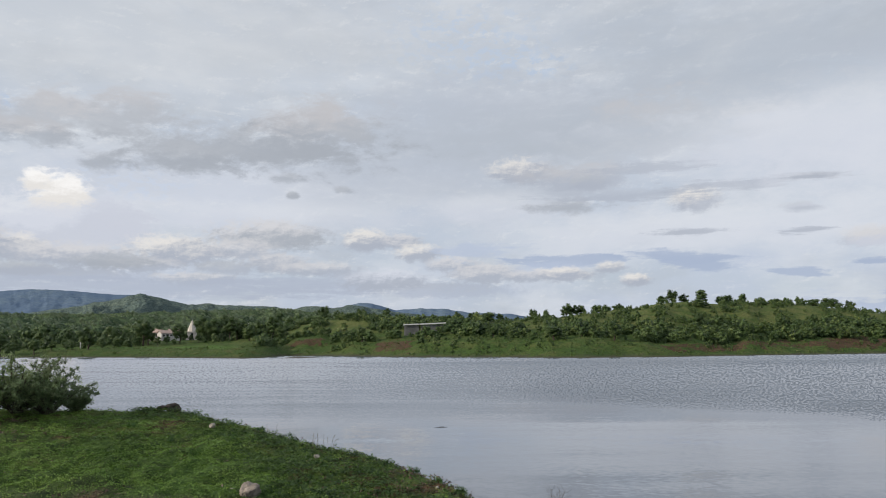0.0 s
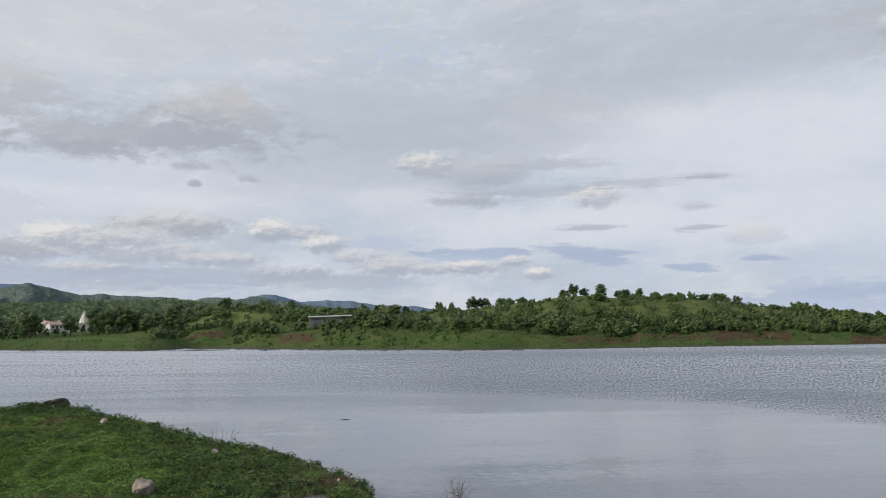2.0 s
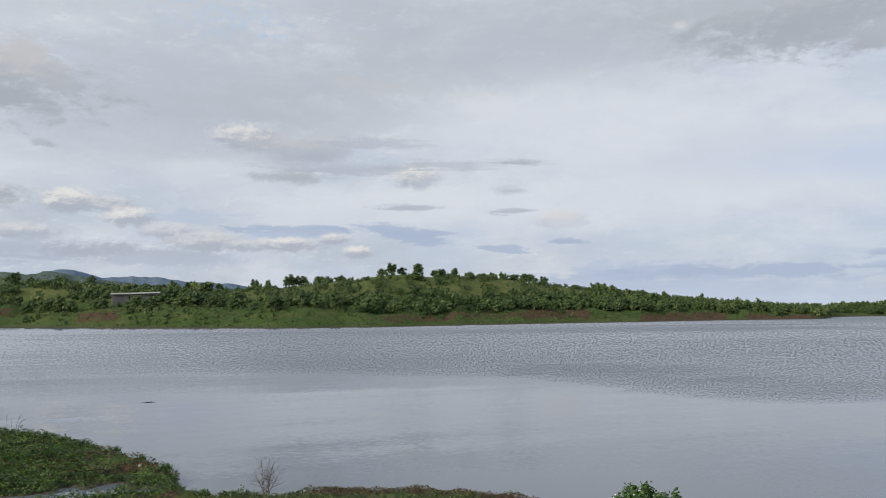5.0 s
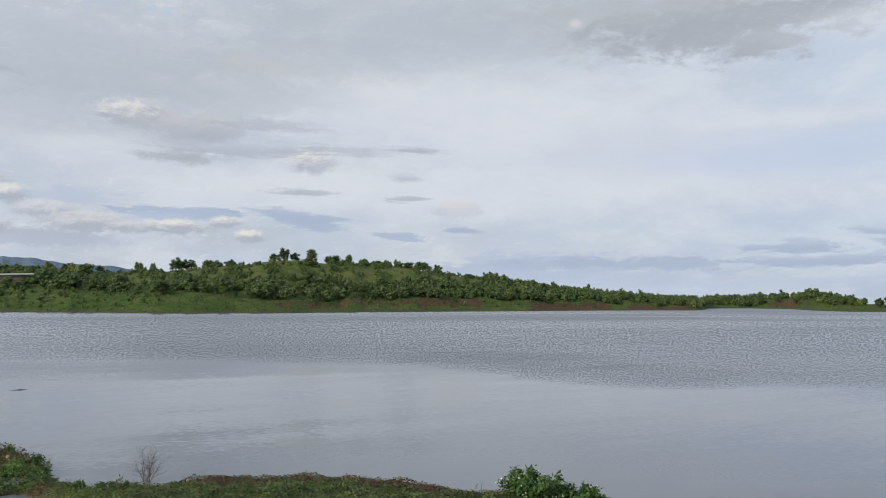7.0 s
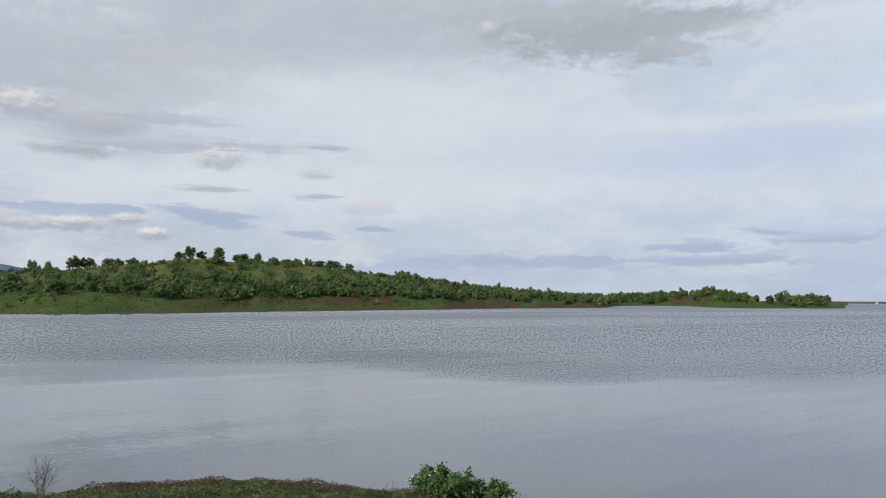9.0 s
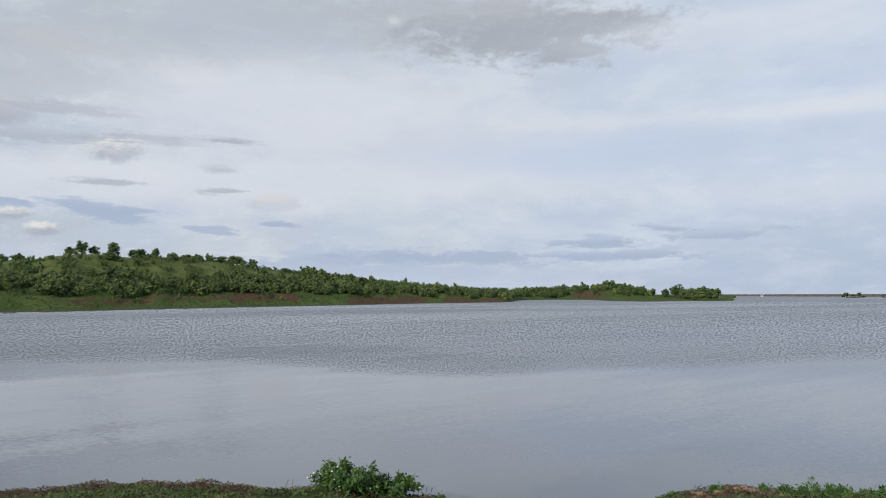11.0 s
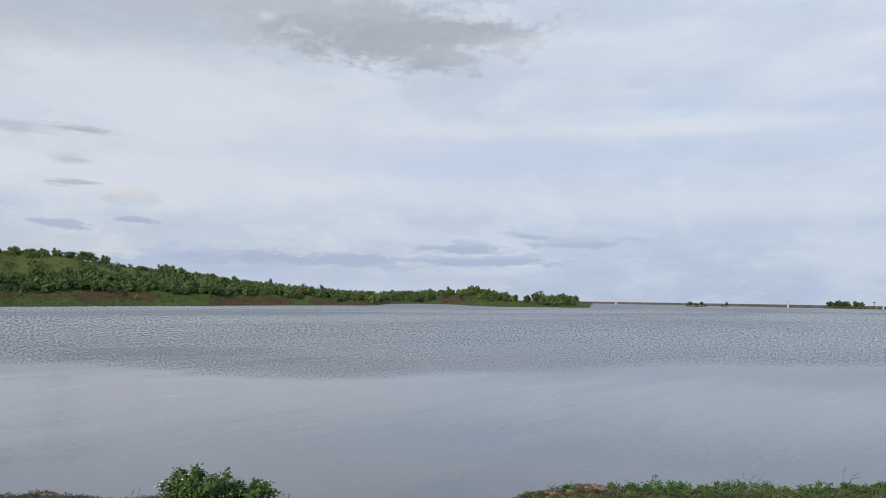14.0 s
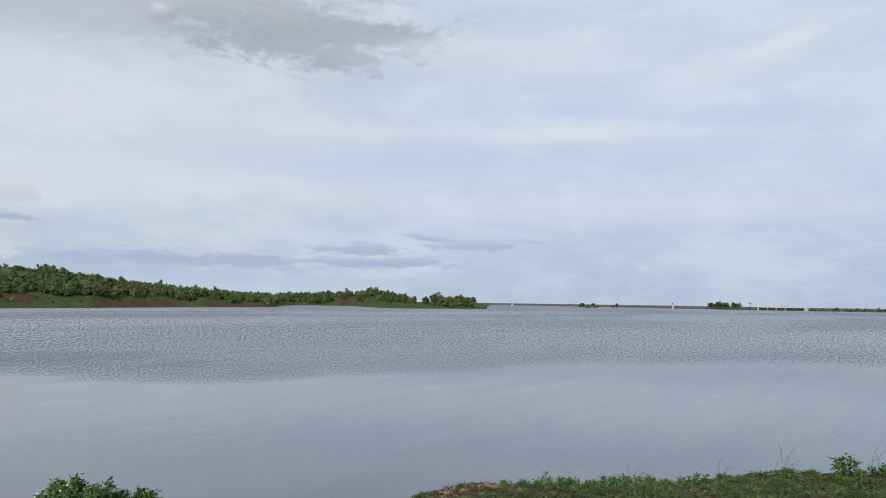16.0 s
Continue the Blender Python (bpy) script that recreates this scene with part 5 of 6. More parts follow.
def build_spillway():
    a, b = dam_point(-80.7), dam_point(-83.5)
    mid, d = (a + b) / 2 * 0.985, (b - a).normalized()
    length = (b - a).length
    t = tagged(new("spillway_bridge"), "pale concrete spillway bridge with gates between piers", "bridge")
    t.matrix_basis = pose(mid.x, mid.y, 0, 0, 0, math.degrees(math.atan2(d.y, d.x)) + 180)
    L = length / 2
    part("deck", [box(-L, L, -1.5, 3.5, 2.6, 3.1)], M_CONCRETE, t)
    part("parapet", [box(-L, L, -1.6, -1.45, 3.1, 3.7)], M_CONCRETE, t, "pale parapet")
    # dark sheet added behind the bays to paint the shade under the deck
    part("backing", [box(-L, L, 3.0, 3.4, -1.6, 2.6)], M_HOLE, t, "dark shade under the deck")
    n = 5
    for i in range(n + 1):
        x = -L + 2 * L * i / n
        part("pier", [box(x - 0.7, x + 0.7, -2.6, 3.4, -1.6, 2.6)], M_CONCRETE, t, bevel=0.1)
    for i in range(n):
        x = -L + 2 * L * (i + 0.5) / n
        part("gate", [box(x - L / n + 0.8, x + L / n - 0.8, 0.6, 0.8, -1.6, 1.2)], M_HOLE, t, "gate coloured as dark as the shaded bay")
        part("hoist_house", [box(x - 1.1, x + 1.1, -0.4, 1.2, 3.1, 4.1)], M_CONCRETE, t, "small hoist house")


build_temple()
build_house(19.0, 306, 4.6, 4.0, 2.6, "small whitewashed house with a faded tile roof", 10, 0.9)
build_house(20.5, 318, 4.2, 3.6, 2.6, "small house with a pale red roof among trees", -15, 1.2)
build_house(19.6, 296, 5.2, 4.0, 2.4, "low whitewashed house with a pale red tile roof", 25, 0.8)
build_house(20.2, 304, 4.4, 3.8, 2.8, "small grey-white house among trees", -30, 0.8)
build_wall_run(19.1, 292, 4.5, 1.6)
build_shed()
for az_, r_, s_ in ((0.25, 206, 0.72), (0.75, 204, 0.70), (1.25, 206, 0.80), (1.75, 204, 0.70), (-0.4, 209, 0.9), (2.4, 207, 0.55), (3.4, 208, 0.8), (-0.9, 210, 1.1)):
    plant(SHRUBS[int(r_) % 4], az_, r_, s_, 1.1)
build_pole(24.9, 246, 4.6, "pale concrete pole standing in the field")
build_pole(14.05, 268, 5.0, "thin pale pole on the green slope")
build_dam()
build_tower(-74.97, "pale intake tower standing in the water before the dam", 8.4, 2.3)
build_tower(-63.6, "small pale valve house at the dam", 4.6, 3.0, 1000)
build_spillway()


def islet(az, r, w, h, label):
    """A low hump of mud or earth that stands out of the water."""
    p = Vector((-math.sin(radians(az)) * r, math.cos(radians(az)) * r, 0))
    n, m_ = 28, 6
    v, f = [], []
    for j in range(m_):
        t = j / (m_ - 1)
        for i in range(n):
            a = 2 * math.pi * i / n
            k = 1 + 0.25 * (noise.noise((math.cos(a) * 2 + az, math.sin(a) * 2, t)))
            v.append((math.cos(a) * w * 0.5 * t * k, math.sin(a) * w * 0.16 * t * k, h * (1 - t**1.6) - 0.15 * t))
    for j in range(m_ - 1):
        for i in range(n):
            f.append((j * n + i, (j + 1) * n + i, (j + 1) * n + (i + 1) % n, j * n + (i + 1) % n))
    ob = tagged(new("mud_islet", mesh("mud_islet", v, f, M_MUD)), label, "islet")
    ob.matrix_basis = pose(p.x, p.y, 0, 0, 0, az)
    return ob


islet(10.4, 178, 13, 0.28, "low dark mud bar awash near the far shore")
islet(-69.2, 690, 20, 0.7, "low overgrown islet in the lake")
islet(-71.0, 750, 9, 0.5, "small dark islet in the lake")


def plant_at(proto, az, r, z, scale, wide=1.0):
    a = radians(az)
    ob = copy_thing(proto, Matrix.Identity(4))
    ob.matrix_basis = pose(-math.sin(a) * r, math.cos(a) * r, z, 0, 0, az * 37 % 360) @ Matrix.Diagonal((scale * wide, scale * wide, scale, 1))
    return ob


# round trees and a palm beside the spillway, bushes on the islets
for az, r, z, s, w in ((-77.5, 806, 1.0, 1.05, 1.7), (-77.75, 802, 1.0, 1.1, 1.6), (-78.05, 804, 1.0, 1.25, 1.7), (-78.3, 801, 1.0, 1.2, 1.6), (-78.55, 806, 1.0, 1.1, 1.5), (-79.0, 797, 1.0, 1.15, 1.4), (-79.3, 796, 1.0, 1.15, 1.6), (-78.0, 790, 0.2, 0.55, 2.2), (-78.7, 790, 0.2, 0.5, 2.4), (-79.0, 792, 0.2, 0.4, 2.2), (-68.7, 690, 0.4, 0.85, 1.5), (-69.45, 690, 0.4, 0.65, 1.5), (-69.1, 688, 0.3, 0.45, 2.4), (-68.5, 689, 0.3, 0.35, 2.2), (-69.7, 689, 0.3, 0.35, 2.2), (-71.1, 750, 0.3, 0.7, 1.3), (-70.8, 750, 0.3, 0.35, 2.2)):
    plant_at(TREES[int(-az * 10) % 5], az, r, z, s, w)
wood("dam_scrub", "low dark scrub on the shore beyond the spillway", 291, 240, lambda g, n: (g.uniform(-96, -83.7, n), g.uniform(750, 775, n)), 70, 0.10, M_TREE, 1.6, 3.4, level=0.0)
wood("dam_bushes", "low dark scrub beside the dam trees", 293, 60, lambda g, n: (g.uniform(-80.5, -77.2, n), g.uniform(786, 800, n)), 70, 0.10, M_TREE, 1.2, 2.4, level=0.3)


def build_palm(az, r, h, z):
    t = tagged(new("palm_tree"), "slender palm tree with a small round head", "tree")
    a = radians(az)
    t.matrix_basis = pose(-math.sin(a) * r, math.cos(a) * r, z, 0, 0, az)
    child("trunk", mesh("trunk", *join([tube((0, 0, 0), (0.2, 0, h), 0.22, 0.14)]), M_BARK), t)
    for i in range(11):
        q = 2 * math.pi * i / 11
        v, f = [], []
        for k in range(6):
            s = k / 5
            c = Vector((0.2 + math.cos(q) * 1.7 * s, math.sin(q) * 1.7 * s, h + 0.7 * s - 1.5 * s * s + (0.4 if i % 2 else 0)))
            side = Vector((-math.sin(q), math.cos(q), 0)) * 0.32 * math.sin(math.pi * min(1, s + 0.15))
            v += [c - side + Vector((0, 0, -0.1)), c, c + side + Vector((0, 0, -0.1))]
            if k:
                b = 3 * k
                f += [(b - 3, b - 2, b + 1, b), (b - 2, b - 1, b + 2, b + 1)]
        child("frond", mesh("frond", v, f, M_TREE, False), t)


build_palm(-80.05, 800, 4.4, 1.6)
build_palm(-58.2, 366, 6.2, 1.0)

# ---------------------------------------------------------------- near bank


def blades(pos, nrm, along, length, width, bend=0.0):
    """Pointed leaf blades as quads."""
    t = along / np.linalg.norm(along, axis=1)[:, None]
    b = np.cross(nrm, t)
    b /= np.linalg.norm(b, axis=1)[:, None] + 1e-9
    L, W = length[:, None], width[:, None]
    V = np.stack([pos, pos + t * L * 0.5 + b * W * 0.5, pos + t * L, pos + t * L * 0.5 - b * W * 0.5], 1).reshape(-1, 3)
    return V, np.arange(len(V)).reshape(-1, 4)


def cover(name, label, seed, a0, a1, r0, r1, density, mat, want, size, rise, heap=0.26, lump=2.6):
    """Creeping weeds on the near bank between two azimuths and distances."""
    g = np.random.default_rng(seed)
    area = abs(math.radians(a1 - a0)) * (r1**2 - r0**2) / 2
    n = int(area * density)
    az = g.uniform(min(a0, a1), max(a0, a1), n)
    r = np.sqrt(g.uniform(r0**2, r1**2, n))
    z = land(az, r)
    x, y = -np.sin(np.radians(az)) * r, np.cos(np.radians(az)) * r
    keep = (z > 0.015) & (g.random(n) < want(az, r, x, y))
    az, r, x, y, z = az[keep], r[keep], x[keep], y[keep], z[keep]
    n = len(az)
    tuft = fbm(x * lump, y * lump, 4, 17)
    h = g.random(n) ** 1.5 * rise * (0.25 + 2.2 * np.clip(tuft - 0.35, 0, 1)) + heap * np.clip(tuft - 0.42, 0, 1)
    pos = np.stack([x, y, z + h], 1)
    th = g.uniform(0, 2 * math.pi, n)
    up = g.normal(0.25, 0.45, n)
    along = np.stack([np.cos(th), np.sin(th), up], 1)
    nrm = np.stack([g.normal(0, 0.5, n), g.normal(0, 0.5, n), np.ones(n)], 1)
    ln = size * g.uniform(0.55, 1.5, n)
    V, F = blades(pos, nrm, along, ln, ln * g.uniform(0.45, 0.8, n))
    return tagged(new(name, mesh(name, V, F, mat, False)), label, "weeds", kind="stuff")


def bare(az, r, x, y):
    return np.clip(near_soil(az, r) * 1.1 + (fbm(x * 1.3, y * 1.3, 4, 23) - 0.5) * 1.3, 0, 1)


def is_green(az, r, x, y):
    f = 1.0 - sstep(0.25, 0.6, bare(az, r, x, y)) * 0.85
    mud = sstep(21, 24, az) * sstep(19.4, 18.6, r)
    return f * (1 - 0.45 * mud) * (0.35 + 0.65 * sstep(0.30, 0.5, fbm(x * 2.0, y * 2.0, 3, 41)))


def is_dry(az, r, x, y):
    meadow = sstep(7, 14, az + 6 * (fbm(x * 0.5, y * 0.5, 3, 65) - 0.5)) * sstep(24.8, 23.6, r - 0.35 * (az - 20))
    meadow = meadow * (1 - near_soil(az, r))
    return (1 - 0.93 * meadow) * 0.24 + 0.16 * sstep(-54, -60, az) + 0.75 * sstep(0.3, 0.65, bare(az, r, x, y))


def towards_tip(az, r, x, y):
    """How far darker creepers, toned also for the slope's shade, take over from the bright weeds of the spit."""
    return np.clip(sstep(21, 13, az + 0.9 * (23.0 - r) + 8 * (fbm(x * 0.7, y * 0.7, 3, 61) - 0.5)) + 0.35 * sstep(0.55, 0.68, fbm(x * 0.6, y * 0.6, 3, 63)), 0, 1)


def is_bright(az, r, x, y):
    return is_green(az, r, x, y) * (1 - 0.6 * towards_tip(az, r, x, y))


def is_creeper(az, r, x, y):
    return is_green(az, r, x, y) * towards_tip(az, r, x, y)


cover("bank_weeds", "low creeping green weeds on the near bank", 301, 3.0, -94, 9.3, 14.6, 3000, M_STRIP, is_green, 0.029, 0.04, 0.11, 4.5)
cover("bank_litter", "dry brown weeds and litter on the near bank", 302, 3.0, -94, 9.3, 14.6, 1700, M_DRYWEED, is_dry, 0.028, 0.025, 0.09, 4.5)
cover("spit_weeds", "low creeping bright green weeds covering the spit", 303, -2.4, 33, 14.4, 28.5, 1800, M_SPIT, is_bright, 0.035, 0.04, 0.15, 4.6)
cover("spit_creepers", "dark green creeping plants and painted shade towards the tip of the spit", 305, -2.4, 24, 14.4, 28.5, 1600, M_CREEP, is_creeper, 0.044, 0.06, 0.24, 6.0)
cover("spit_litter", "dry brown weeds on the spit", 304, -2.4, 33, 14.4, 28.5, 240, M_DRYWEED, is_dry, 0.05, 0.05)


def leaf_mesh(points, normals, tips, size, rng_):
    """Broad leaves with a fold along the midrib."""
    n = len(points)
    t = tips / np.linalg.norm(tips, axis=1)[:, None]
    b = np.cross(normals, t)
    b /= np.linalg.norm(b, axis=1)[:, None] + 1e-9
    m_ = np.cross(t, b)
    s = (size * rng_.uniform(0.6, 1.3, n))[:, None]
    p = points
    V = np.stack([p, p + t * s * 0.4 + b * s * 0.33 - m_ * s * 0.06, p + t * s + m_ * s * -0.12, p + t * s * 0.4 - b * s * 0.33 - m_ * s * 0.06, p + t * s * 0.45 + m_ * s * 0.04], 1).reshape(-1, 3)
    k = np.arange(n)[:, None] * 5
    F = np.concatenate([k + [0, 1, 4], k + [1, 2, 4], k + [2, 3, 4], k + [3, 0, 4]])
    return V, F


def stems(rng_, count, height, lean, base=0.1, kink=0.25, steps=6):
    """Curved stems from a root: lists of points."""
    out = []
    for i in range(count):
        a, l = rng_.uniform(0, 2 * math.pi), lean * math.sqrt(rng_.uniform(0.02, 1))
        h = height * rng_.uniform(0.5, 1.08) * (1 - 0.35 * l / max(lean, 0.01))
        p = np.array([math.cos(a) * base * rng_.uniform(0, 1), math.sin(a) * base * rng_.uniform(0, 1), -0.05])
        end = np.array([math.cos(a) * l, math.sin(a) * l, h])
        pts, wob = [], rng_.normal(0, kink * 0.15, (steps, 3))
        for k in range(steps):
            s = k / (steps - 1)
            pts.append(p + (end - p) * np.array([s**1.2, s**1.2, s**0.85]) + wob[k] * s * (height * 0.4))
        out.append(np.array(pts))
    return out


def tubes(lines, r0, r1, n=4):
    pieces = []
    for pts in lines:
        k = len(pts) - 1
        for i in range(k):
            pieces.append(tube(pts[i], pts[i + 1], r0 + (r1 - r0) * i / k, r0 + (r1 - r0) * (i + 1) / k, n))
    return pieces


def leafy_bush(name, az, r, height, spread, n_stems, per_stem, size, mat, label, seed, flowers=0, squash=1.0, twigs=3, z=None):
    g = np.random.default_rng(seed)
    p = place(az, r)
    ob = tagged(new(name), label, "bush")
    ob.matrix_basis = pose(p.x, p.y, p.z if z is None else z, 0, 0, az)
    lines = stems(g, n_stems, height, spread)
    for l in lines:
        l[:, 1] *= squash
    side = []
    for l in lines:
        for k in range(twigs):
            i = g.integers(2, len(l))
            q = l[i] + g.normal(0, 1, 3) * np.array([0.22, 0.22, 0.12]) * height * 0.6 + [0, 0, 0.06 * height]
            side.append(np.array([l[i], (l[i] + q) / 2 + [0, 0, 0.03 * height], q]))
    child("stem_cluster", mesh("stem_cluster", *join(tubes(lines, 0.012 * height, 0.004 * height) + tubes(side, 0.005 * height, 0.002 * height, 3)), M_BARK), ob, "brown stems")
    pts = []
    for l in lines + side:
        f = g.uniform(0.03, 1.0, per_stem) ** 0.8 * (len(l) - 1)
        i = np.minimum(f.astype(int), len(l) - 2)
        pts.append(l[i] + (l[i + 1] - l[i]) * (f - i)[:, None])
    P = np.concatenate(pts)
    P += g.normal(0, 1, P.shape) * size * 0.45
    P[:, 2] = np.maximum(P[:, 2], 0.0)
    out = P - np.array([0, 0, height * 0.3])
    out /= np.linalg.norm(out, axis=1)[:, None] + 1e-6
    tips = out * [1, 1, 0.3] + g.normal(0, 0.6, P.shape) + [0, 0, -0.15]
    nrm = out + [0, 0, 0.8] + g.normal(0, 0.35, P.shape)
    child("foliage", mesh("foliage", *leaf_mesh(P, nrm, tips, size, g), mat, False), ob)
    if flowers:
        idx = g.choice(len(P), flowers, replace=False)
        pieces = []
        for q in P[idx] + out[idx] * size * 0.7:
            s = g.uniform(0.009, 0.018)
            v = [q + np.array(c) * s for c in ((1, 0, 0), (0, 1, 0), (-1, 0, 0), (0, -1, 0), (0, 0, 0.8), (0, 0, -0.5))]
            pieces.append((v, [(0, 1, 4), (1, 2, 4), (2, 3, 4), (3, 0, 4), (1, 0, 5), (2, 1, 5), (3, 2, 5), (0, 3, 5)]))
        child("blossom", mesh("blossom", *join(pieces), M_FLOWER), ob, "small white blossom")
    return ob


M_FLOWER = plain("white_petals", (0.70, 0.70, 0.62), (0.85, 0.85, 0.78), 20.0)
M_FEATHER = leafy("feathery_leaves", (0.055, 0.088, 0.034), (0.165, 0.220, 0.092), (0.36, 0.41, 0.22), 1.6, 0.30)
M_STALK = plain("dry_stalk", (0.085, 0.075, 0.055), (0.16, 0.135, 0.10), 8.0)
leafy_bush("flowering_bush", -35.5, 11.1, 0.42, 0.55, 36, 30, 0.058, M_BUSH, "leafy green bush with small white blossom on the bank", 401, 130, 0.8)
leafy_bush("flowering_bush", -38.4, 11.0, 0.30, 0.42, 20, 34, 0.053, M_BUSH, "low leafy green bush with small white blossom", 402, 24, 0.8)
leafy_bush("feathery_bush", 28.4, 25.6, 1.75, 1.55, 60, 44, 0.062, M_FEATHER, "rounded feathery green bush on the crest of the spit", 403, 0, 0.8, 6)
leafy_bush("feathery_bush", 31.2, 25.0, 1.4, 1.3, 34, 44, 0.062, M_FEATHER, "loose feathery green bush on the crest of the spit", 407, 0, 0.7, 5)
leafy_bush("feathery_bush", 26.6, 25.2, 1.35, 1.15, 46, 44, 0.056, M_FEATHER, "rounded feathery green bush on the crest of the spit", 408, 0, 0.8, 6)
leafy_bush("feathery_bush", 24.95, 25.8, 0.80, 0.66, 30, 44, 0.050, M_FEATHER, "low feathery green bush on the crest of the spit", 404, 0, 0.8, 5)
leafy_bush("weed_clump", -85.0, 12.9, 0.30, 0.26, 8, 14, 0.06, M_BUSH, "tall leafy weed on the near bank", 405)
leafy_bush("weed_clump", -86.9, 13.4, 0.20, 0.30, 9, 12, 0.05, M_BUSH, "leafy weed on the near bank", 406)
WEEDS = ((-63.3, 0.10), (-64.4, 0.13), (-65.2, 0.16), (-66.0, 0.20), (-66.9, 0.17), (-67.8, 0.15), (-69.0, 0.14), (-70.1, 0.17), (-71.2, 0.20), (-72.0, 0.22), (-72.9, 0.16), (-74.0, 0.14), (-75.3, 0.15), (-76.2, 0.22), (-77.6, 0.10), (-79.6, 0.10), (-81.5, 0.10), (-83.1, 0.12), (-57.6, 0.07), (-60.3, 0.08), (-41.8, 0.08), (-49.2, 0.08), (-50.6, 0.07))
for i, (az, h) in enumerate(WEEDS):
    lr = float(table(np.array([az]), LIP_R)[0])
    leafy_bush("weed", az, lr - 0.15 - 0.1 * (i % 3), h * 1.0, h * 0.60, 9, 14, 0.042, M_BUSH, "small leafy weed on the near bank", 500 + i, twigs=2)
for i, (az, r, h) in enumerate(((-3.9, 13.75, 0.14), (-6.2, 13.45, 0.15), (-5.2, 13.6, 0.06), (17.6, 24.6, 0.30), (20.4, 25.7, 0.22), (8.4, 20.3, 0.16), (5.4, 19.6, 0.12), (2.2, 18.3, 0.16), (0.3, 17.3, 0.13), (-1.2, 16.6, 0.14), (13.0, 22.4, 0.16), (21.4, 23.0, 0.2), (15.2, 21.0, 0.3), (17.5, 20.2, 0.25), (19.0, 21.5, 0.25))):
    leafy_bush("weed", az, r, h * 0.75, h * 0.8, 8, 10, 0.045, M_BUSH, "small leafy weed on the spit", 560 + i, twigs=2)


def bare_shrub(az, r, height, spread, n, seed, label, z=0.0, name="dry_shrub"):
    g = np.random.default_rng(seed)
    ob = tagged(new(name), label, "dry plant")
    a = radians(az)
    ob.matrix_basis = pose(-math.sin(a) * r, math.cos(a) * r, z, 0, 0, az)
    lines = stems(g, n, height, spread, 0.05, 0.5)
    for l in lines:
        stem = child("stem", mesh("stem", *join(tubes([l], 0.0045, 0.0022)), M_TWIG), ob)
        for k in range(4):
            i = g.integers(2, len(l))
            q = l[i] + [g.normal(0, 0.09) * height * 2, g.normal(0, 0.05) * height * 2, g.uniform(0.05, 0.25) * height]
            child("twig", mesh("twig", *join(tubes([np.array([l[i], (l[i] + q) / 2 + g.normal(0, 0.01, 3), q])], 0.0026, 0.0016, 3)), M_TWIG), stem)
    return ob


bare_shrub(-7.95, 14.55, 0.66, 0.30, 22, 601, "leafless grey shrub standing in the shallow water", -0.05)
bare_shrub(-1.95, 15.9, 0.30, 0.10, 5, 602, "dark dead twigs hanging at the tip of the spit", 0.0)


def grass_stalks(az, r, height, n, spread, seed, label):
    g = np.random.default_rng(seed)
    p = place(az, r)
    ob = tagged(new("grass_tuft"), label, "grass")
    ob.matrix_basis = pose(p.x, p.y, p.z, 0, 0, az)
    for i in range(n):
        x = g.normal(0, spread)
        h, b = height * g.uniform(0.5, 1.0), g.normal(0.12, 0.12) * height
        l = np.array([(x, g.normal(0, 0.1), -0.03), (x + b * 0.2, 0, h * 0.5), (x + b * 0.6, 0, h * 0.82), (x + b * 1.3, 0, h)])
        stalk = child("stalk", mesh("stalk", *join(tubes([l], 0.004, 0.0025, 3)), M_STALK), ob)
        child("seed_head", mesh("seed_head", *join(tubes([l[2:]], 0.0045, 0.0025, 4)), M_STALK), stalk)


grass_stalks(8.6, 20.3, 0.42, 9, 0.16, 611, "tuft of thin dry grass stalks on the spit")
grass_stalks(9.5, 20.6, 0.30, 5, 0.12, 612, "few thin dry grass stalks on the spit")
grass_stalks(12.4, 22.3, 0.30, 4, 0.2, 613, "few thin dry grass stalks on the spit")
grass_stalks(-71.3, 12.3, 0.36, 5, 0.10, 614, "dry brown stalks standing among weeds")
grass_stalks(-69.6, 12.2, 0.20, 4, 0.06, 615, "dry brown stalks standing among weeds")
grass_stalks(-81.2, 13.2, 0.48, 3, 0.06, 616, "tall thin dry stalk on the near bank")
grass_stalks(-81.9, 13.2, 0.22, 6, 0.10, 617, "tuft of dry stalks on the near bank")
grass_stalks(-87.0, 13.8, 0.42, 6, 0.12, 618, "tuft of dry stalks on the near bank")
grass_stalks(-77.6, 12.8, 0.32, 3, 0.05, 619, "thin dry stalks on the near bank")
grass_stalks(-31.0, 11.8, 0.18, 3, 0.06, 620, "thin dry twigs at the edge of the bank")
grass_stalks(-40.6, 11.6, 0.22, 3, 0.08, 621, "thin dry twigs at the edge of the bank")


M_BOULDER = plain("brown_boulder", (0.13, 0.105, 0.085), (0.33, 0.28, 0.24), 7.0, 0.95, 0.8)


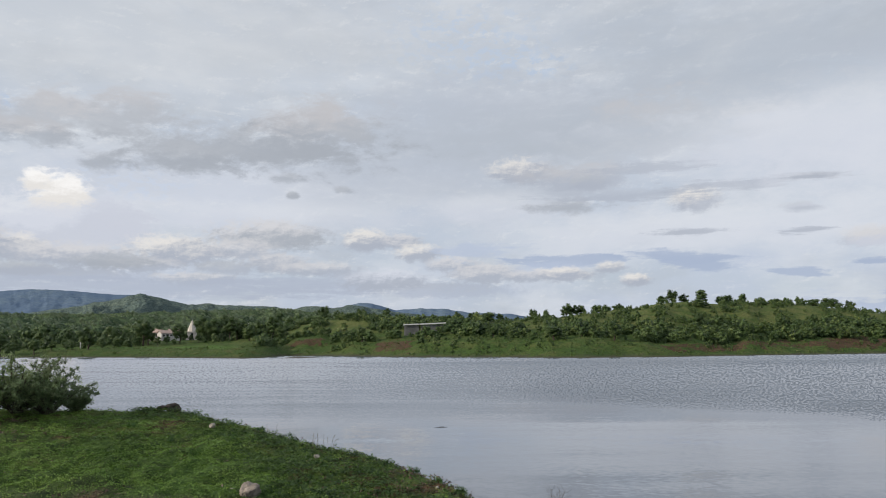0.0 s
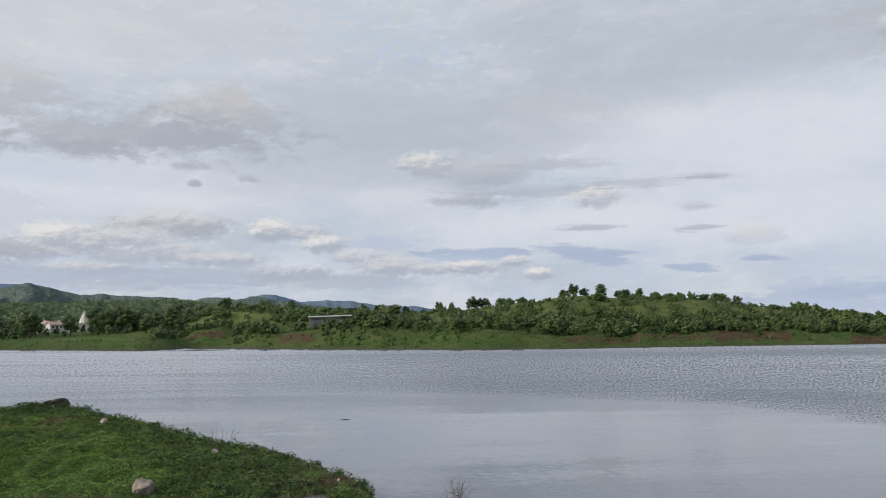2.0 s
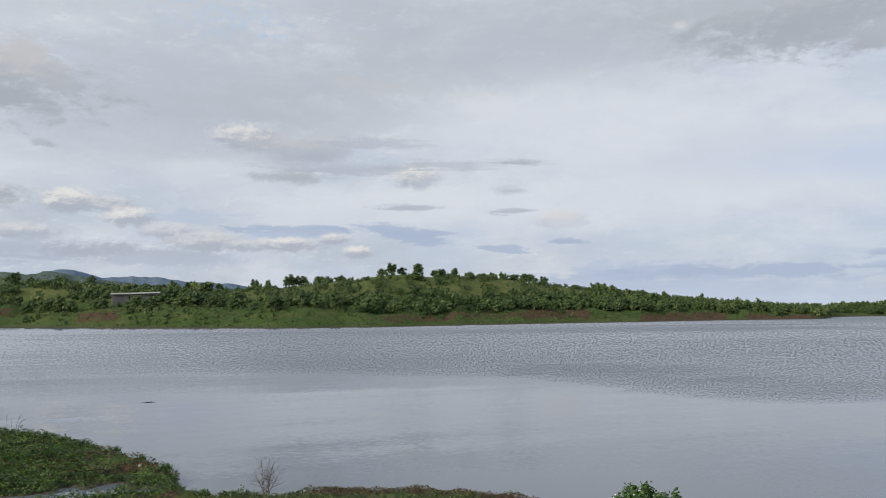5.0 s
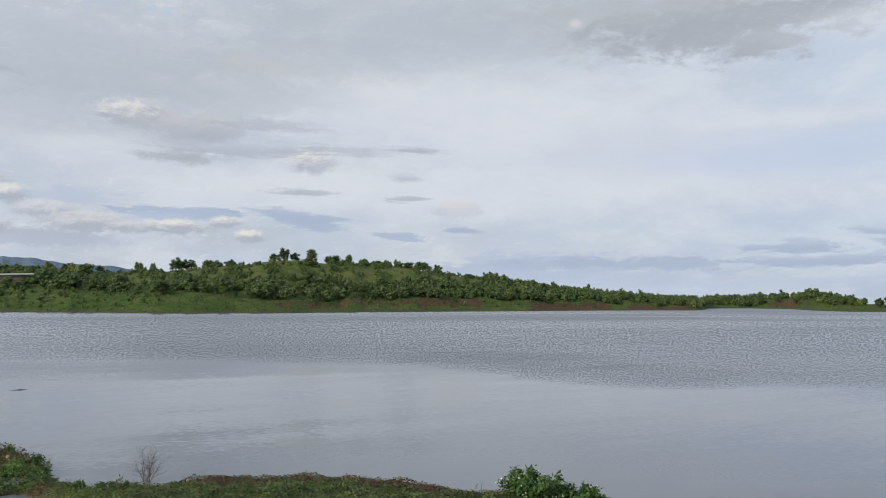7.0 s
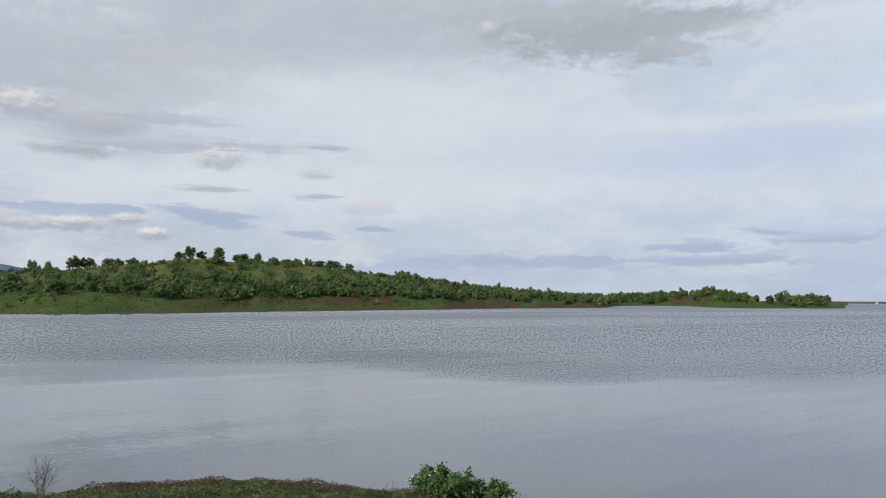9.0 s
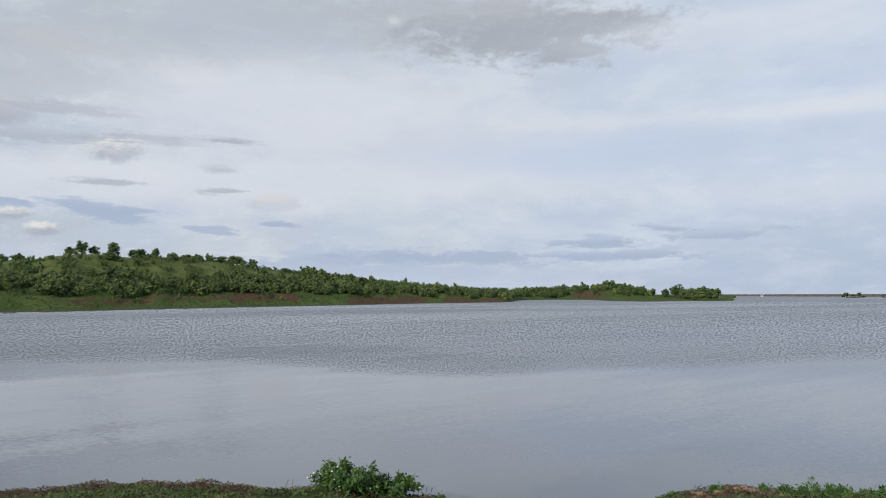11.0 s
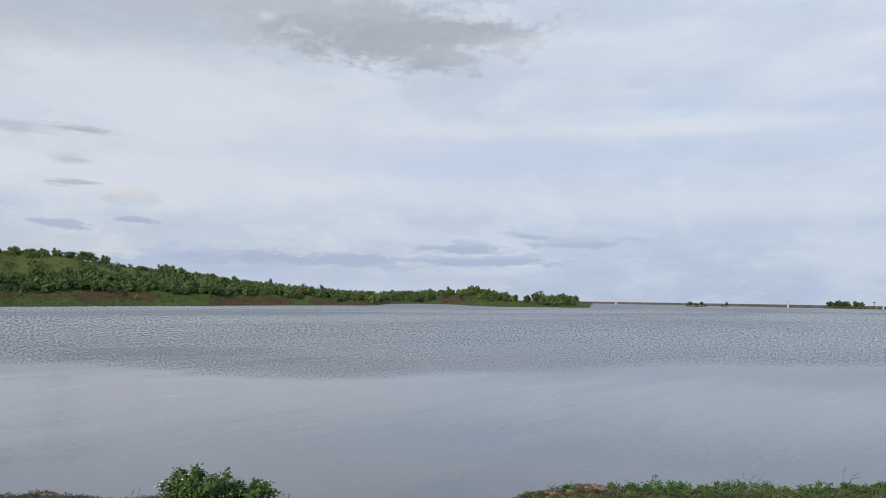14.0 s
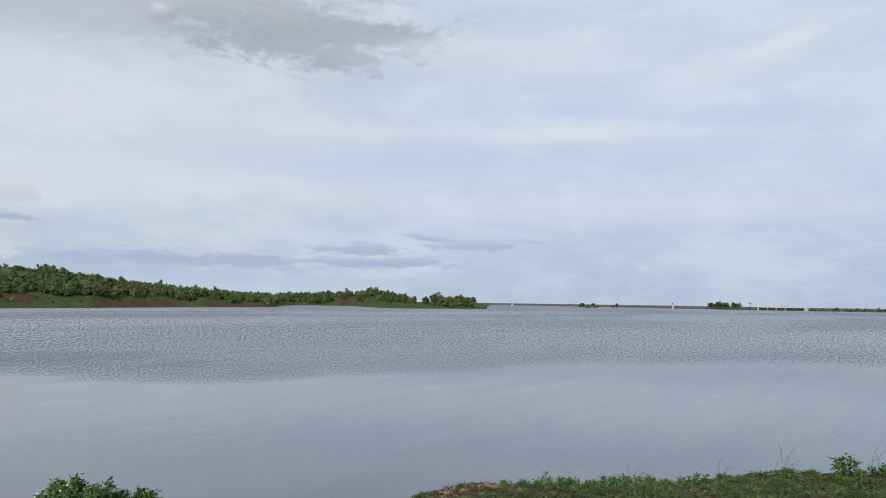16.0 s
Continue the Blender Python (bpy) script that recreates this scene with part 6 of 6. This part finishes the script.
def stone(name, az, r, size, mat, label, seed, sink=0.3):
    bm = bmesh.new()
    bmesh.ops.create_icosphere(bm, subdivisions=4 if min(size) > 0.25 else 2, radius=1.0)
    for v in bm.verts:
        k = 1 + 0.42 * noise.noise(v.co * 1.1 + Vector((seed, 0, 0))) + 0.16 * noise.noise(v.co * 3 + Vector((0, seed, 0))) + 0.07 * noise.noise(v.co * 9 + Vector((0, 0, seed)))
        v.co = Vector((v.co.x * size[0], v.co.y * size[1], v.co.z * size[2])) * 0.5 * k
    me = bpy.data.meshes.new(name)
    bm.to_mesh(me)
    bm.free()
    me.materials.append(mat)
    p = place(az, r)
    ob = tagged(new(name, me), label, "stone")
    ob.matrix_basis = pose(p.x, p.y, p.z + size[2] * (0.5 - sink), 0, 0, seed * 53 % 360)
    return ob


stone("boulder", 13.7, 16.9, (0.44, 0.36, 0.34), M_BOULDER, "pale brown boulder among weeds at the pool", 3, 0.12)
stone("stone", 16.3, 22.5, (0.22, 0.16, 0.14), M_STONE, "small pale stone among weeds", 5, -0.3)
stone("stone", 9.1, 19.5, (0.17, 0.12, 0.10), M_STONE, "small pale stone among weeds", 6, -0.3)
stone("stone", 0.5, 16.9, (0.07, 0.07, 0.06), M_STONE, "small pale stone among weeds", 7, 0.1)
stone("stone", 14.9, 17.6, (0.18, 0.1, 0.05), M_STONE, "small pale stone among weeds", 8)
stone("dark_boulder", 18.95, 25.5, (0.70, 0.4, 0.34), M_DARK, "dark brown boulder on the crest of the spit", 9, -0.08)
stone("dark_boulder", 19.6, 25.5, (0.34, 0.3, 0.16), M_DARK, "low dark clod beside a boulder", 10, -0.2)
M_CLOD = plain("red_clod", (0.16, 0.09, 0.06), (0.26, 0.17, 0.12), 8.0, 0.95, 0.5)
for i in range(14):
    az = -58.8 - 0.42 * i + 0.3 * math.sin(i * 7.0)
    stone("clod", az, float(table(np.array([az]), LIP_R)[0]) - 0.2 - 0.08 * (i * 3 % 5), (0.10 + 0.03 * (i % 3), 0.09, 0.06), M_CLOD, "clod of reddish earth on the bank", 11 + i)
# branch shape added in place of an unidentified ripple mark on the water
snag = tagged(new("driftwood"), "small dark float shaped as driftwood, standing for a ripple mark", "driftwood")
snag.matrix_basis = pose(*(Vector((-math.sin(radians(0.24)), math.cos(radians(0.24)), 0)) * 30.2), 0, 0, 8) @ Matrix.Diagonal((0.6, 0.5, 0.35, 1))
child("branch", mesh("branch", *join([tube((-0.5, 0, -0.03), (0.1, 0.05, 0.03), 0.03, 0.045), tube((0.1, 0.05, 0.03), (0.55, -0.05, -0.03), 0.045, 0.02)]), M_DARK), snag)
child("stub", mesh("stub", *join([tube((0.1, 0.05, 0.02), (0.22, 0.0, 0.10), 0.02, 0.01)]), M_DARK), snag)
